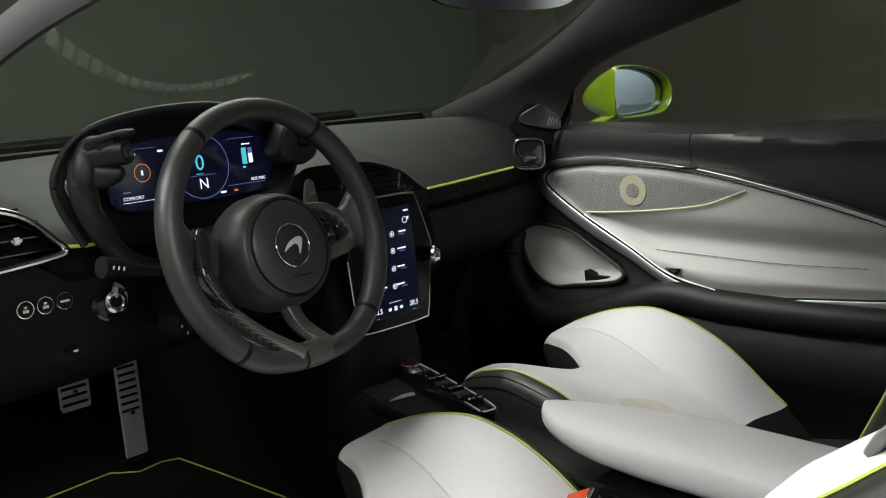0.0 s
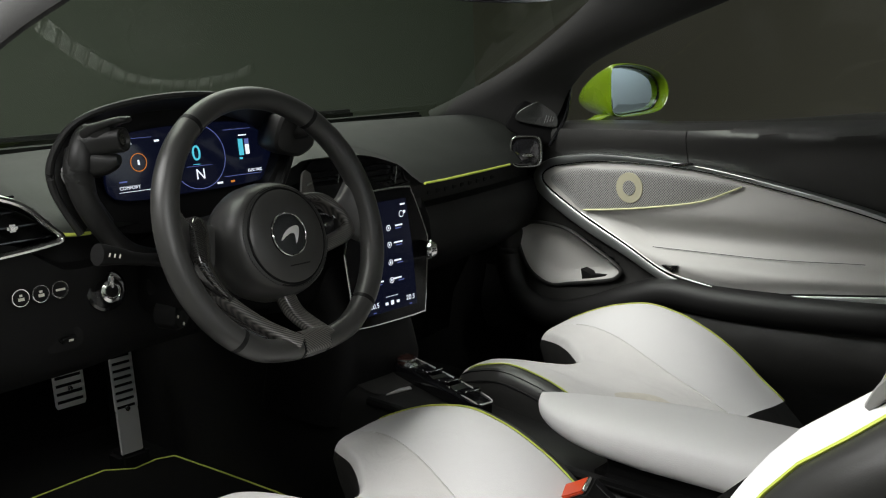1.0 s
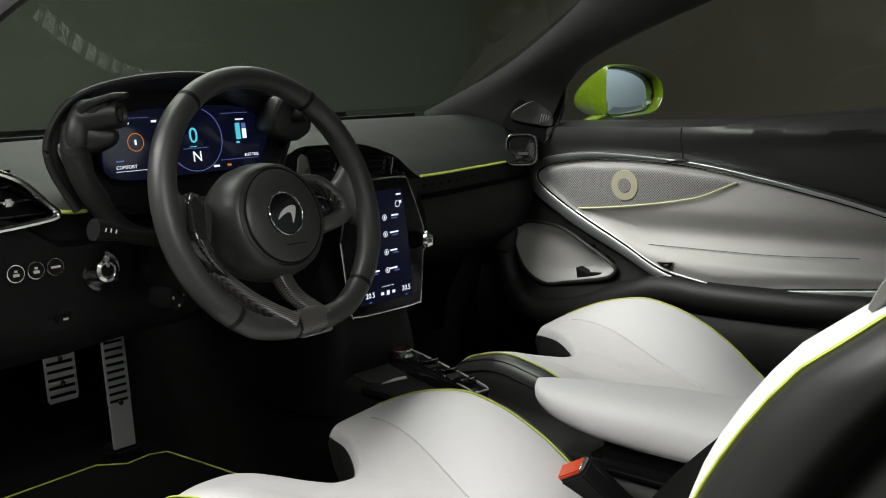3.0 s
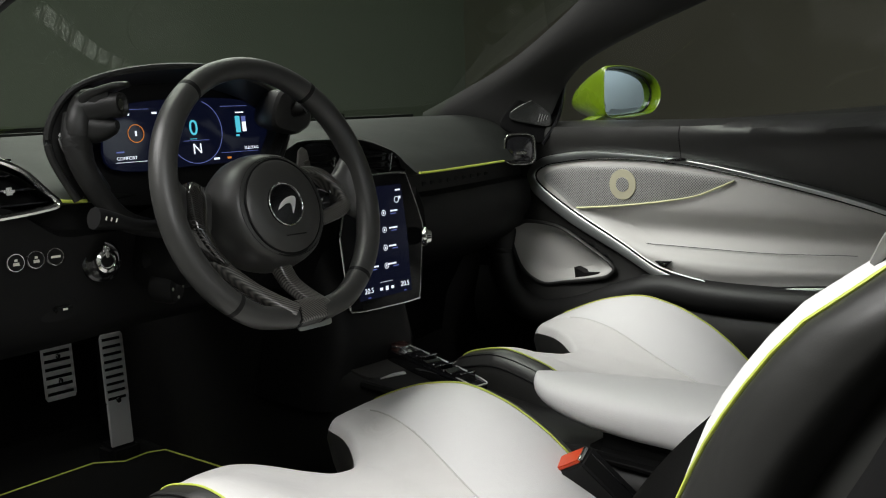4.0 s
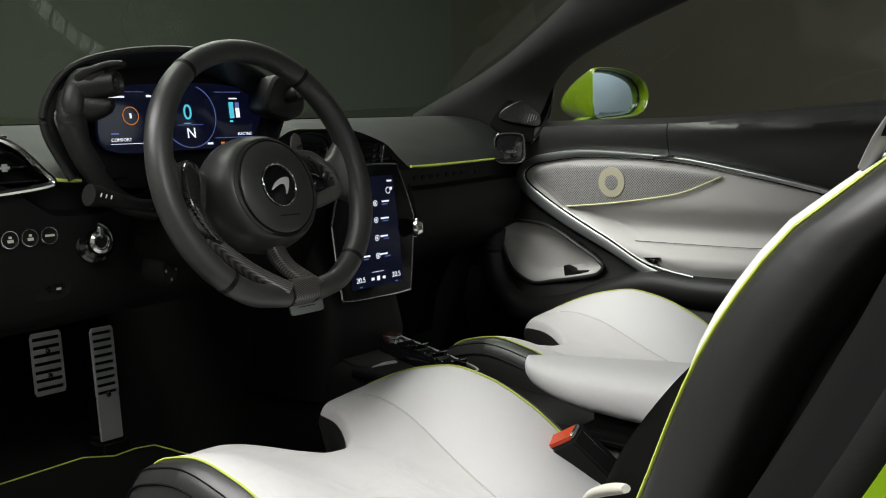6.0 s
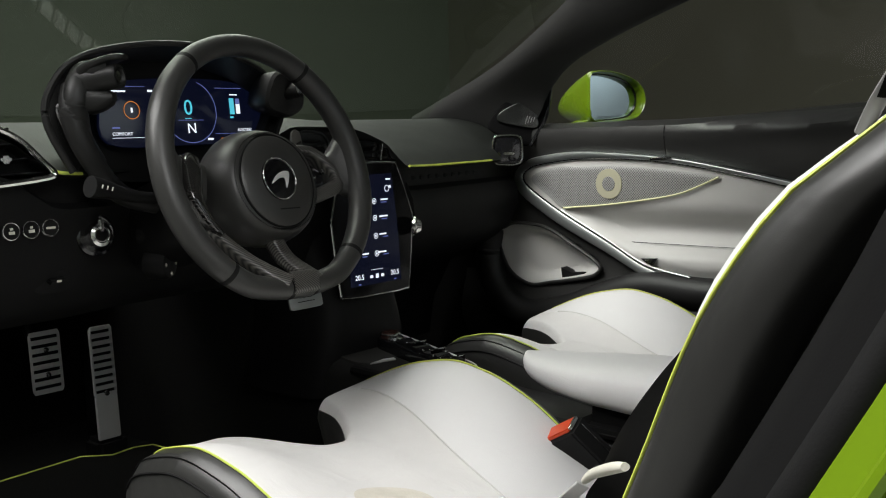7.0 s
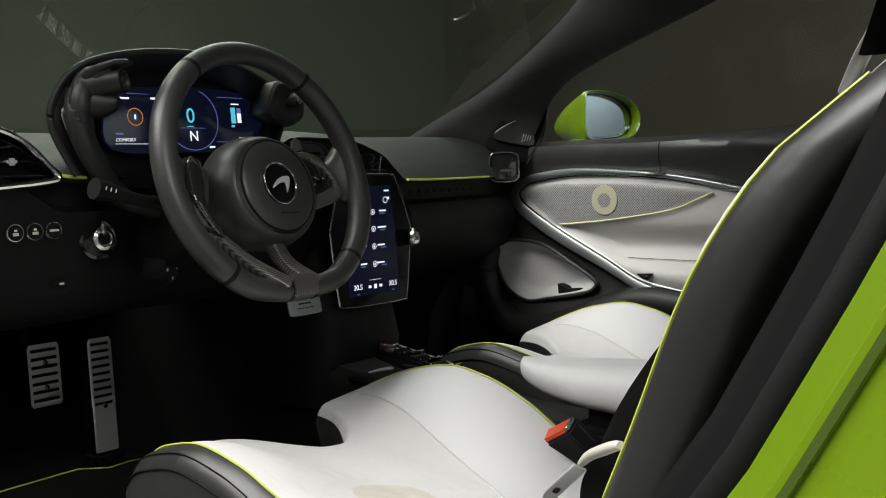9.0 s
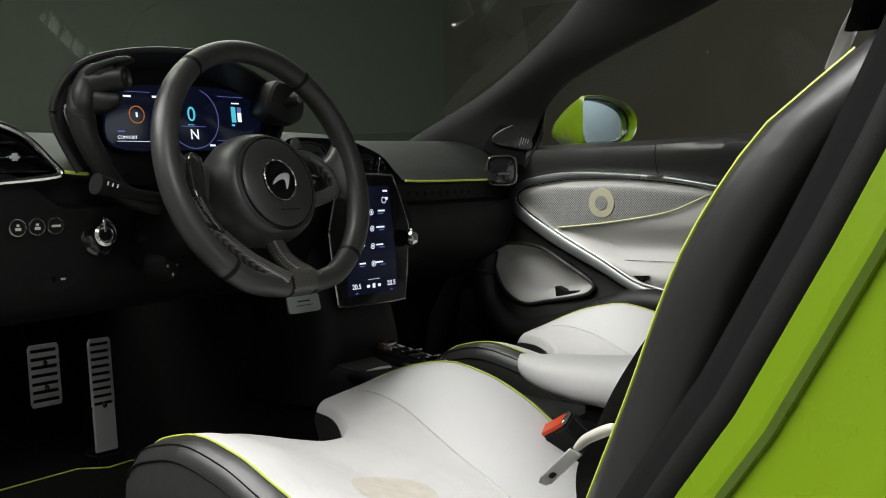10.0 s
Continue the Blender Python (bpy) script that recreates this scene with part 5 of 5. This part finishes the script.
def door_mirror():
    d = thing("door_mirror", "lime green door mirror with pale blue glass", "door mirror")
    m = axes((0.938, 0.264, 0.620), (0.91, -0.41, 0.0), (0.02, 0.02, 1))
    lip = spline([(-0.068, 0.061), (-0.015, 0.0615), (0.036, 0.049), (0.070, 0.030), (0.085, 0.004), (0.083, -0.026), (0.062, -0.052), (0.022, -0.061), (-0.044, -0.065), (-0.073, -0.059), (-0.083, -0.038), (-0.083, 0.010), (-0.081, 0.046)], 4, True)

    def ring(k, dep, ox=0.0, oy=0.0, egg=0.0):
        n = len(lip)
        oval = [(0.083 * math.cos(2.33 - 2 * math.pi * q / n), 0.062 * math.sin(2.33 - 2 * math.pi * q / n)) for q in range(n)]
        return [m @ Vector(((x + (u - x) * egg) * k + ox, (y + (v - y) * egg) * k + oy, dep)) for (x, y), (u, v) in zip(lip, oval)]
    rings = [ring(0.90, -0.034, -0.002), ring(0.93, -0.010), ring(0.955, 0.0), ring(0.985, 0.0035), ring(1.01, 0.001), ring(1.03, -0.010), ring(1.02, -0.035, -0.003, -0.002, 0.25), ring(0.97, -0.070, -0.008, -0.005, 0.5), ring(0.87, -0.110, -0.013, -0.010, 0.75), ring(0.72, -0.145, -0.019, -0.015, 0.9), ring(0.52, -0.174, -0.024, -0.019, 1), ring(0.30, -0.192, -0.027, -0.022, 1), ring(0.10, -0.199, -0.029, -0.023, 1)]
    part("housing", loft(rings), PAINT, d, "lime green painted housing")
    part("mirror_glass", plate([(x * 0.875 - 0.003, y * 0.90) for x, y in lip], m @ pose(0, 0, -0.024), 0.006, 0.001), MIRROR, d, "pale blue mirror glass")
    part("glass_edge", tube([m @ Vector((x * 0.885 - 0.003, y * 0.91, -0.024)) for x, y in lip], 0.0022, 6, True), GLOSS, d, "black edge of the glass")
    part("foot", loft([[(x, y, z) for x, y in superellipse(a, b, 2.6, 20, cx, cy)] for z, a, b, cx, cy in ((0.562, 0.06, 0.030, 0.915, 0.32), (0.552, 0.07, 0.03, 0.90, 0.33), (0.545, 0.05, 0.025, 0.86, 0.34))]), PAINT, d)
    arm = spline([(0.90, 0.33, 0.555), (0.85, 0.345, 0.545), (0.78, 0.35, 0.535), (0.73, 0.35, 0.525)], 5)
    part("arm", tube(arm, 0.014, 10, flat=0.6), PAINT, d)


door_mirror()


def rear_view_mirror():
    r = thing("rear_view_mirror", "frameless rear-view mirror below the windscreen header", "mirror")
    m = axes((0.045, -0.03, 0.836), (0.93, -0.30, -0.02), (0, -0.1, 1))
    out = superellipse(0.14, 0.040, 3, 36)
    part("casing", loft([[m @ Vector((x * s, y * s, z)) for x, y in out] for s, z in ((1, 0.004), (1.03, 0), (1.0, -0.015), (0.7, -0.035))]), GLOSS, r)
    part("glass", plate(out, m @ pose(0, 0, 0.007), 0.002), CHROME, r)
    part("stem", tube([(0.045, -0.01, 0.85), (0.04, 0.03, 0.91)], 0.01, 8), GLOSS, r)


rear_view_mirror()


# ---- footwell ----
def pedals():
    for nm, cx, w, z0, z1, y0, y1, rows, label in (("brake_pedal", -0.280, 0.069, 0.026, 0.147, 0.915, 0.885, 7, "slotted aluminium brake pedal"), ("accelerator_pedal", -0.231, 0.052, -0.062, 0.166, 0.765, 0.755, 9, "long slotted aluminium accelerator pedal")):
        p = thing(nm, label, "pedal")
        h = z1 - z0
        m = axes((cx, (y0 + y1) / 2, (z0 + z1) / 2), (1, 0, 0), (0.02 if rows > 8 else -0.03, 0.06, 1))
        plate_h = h if rows == 7 else h * 0.60
        yc = 0 if rows == 7 else h * 0.20
        part("frame_bar", box(0.005, plate_h, 0.006, m @ pose(-w / 2 + 0.003, yc, 0), 0.0015), ALLOY, p)
        part("frame_bar", box(0.005, plate_h, 0.006, m @ pose(w / 2 - 0.003, yc, 0), 0.0015), ALLOY, p)
        for k in range(rows + 1):
            part("rung", box(w - 0.006, plate_h / rows * 0.58, 0.006, m @ pose(0, yc - plate_h / 2 + plate_h * k / rows, 0.0005), 0.0015), ALLOY, p)
        part("backing", box(w - 0.012, plate_h, 0.004, m @ pose(0, yc, -0.006), 0.001), DARK, p)
        for yy in ((0.026, -0.026) if rows == 7 else (-0.02,)):
            part("bolt", turned([(0.0055, 0), (0.005, 0.003), (0, 0.004)], m @ pose(0, yy, 0.004), 14), CHROME, p)
        if rows > 8:
            part("lower_plate", box(w - 0.002, h * 0.40, 0.006, m @ pose(0.0, -h * 0.30, 0.0), 0.002), ALLOY, p, "plain grey lower plate")
            part("foot", box(0.07, 0.06, 0.05, pose(cx + 0.01, 0.785, -0.088), 0.01), DARK, p)
        else:
            part("arm", tube([(cx, 0.91, 0.08), (cx, 0.97, 0.14), (cx, 1.03, 0.26)], 0.009, 8), DARK, p)


pedals()


def mat():
    t = thing("floor_mat", "black carpet floor mat with lime edge binding", "floor mat")
    pts = [(-0.70, 0.70), (-0.56, 0.765), (-0.43, 0.775), (-0.28, 0.785), (-0.235, 0.742), (-0.18, 0.750), (-0.145, 0.735), (-0.135, 0.60), (-0.125, 0.41), (-0.13, 0.1), (-0.14, -0.05), (-0.70, -0.05)]
    part("carpet", plate(pts[::-1], pose(0, 0, -0.094), 0.012, 0.003), CARPET, t)
    part("binding", tube([(x, y, -0.094) for x, y in pts[:10]], 0.0019, 6), LIME, t, "lime edge binding")


mat()
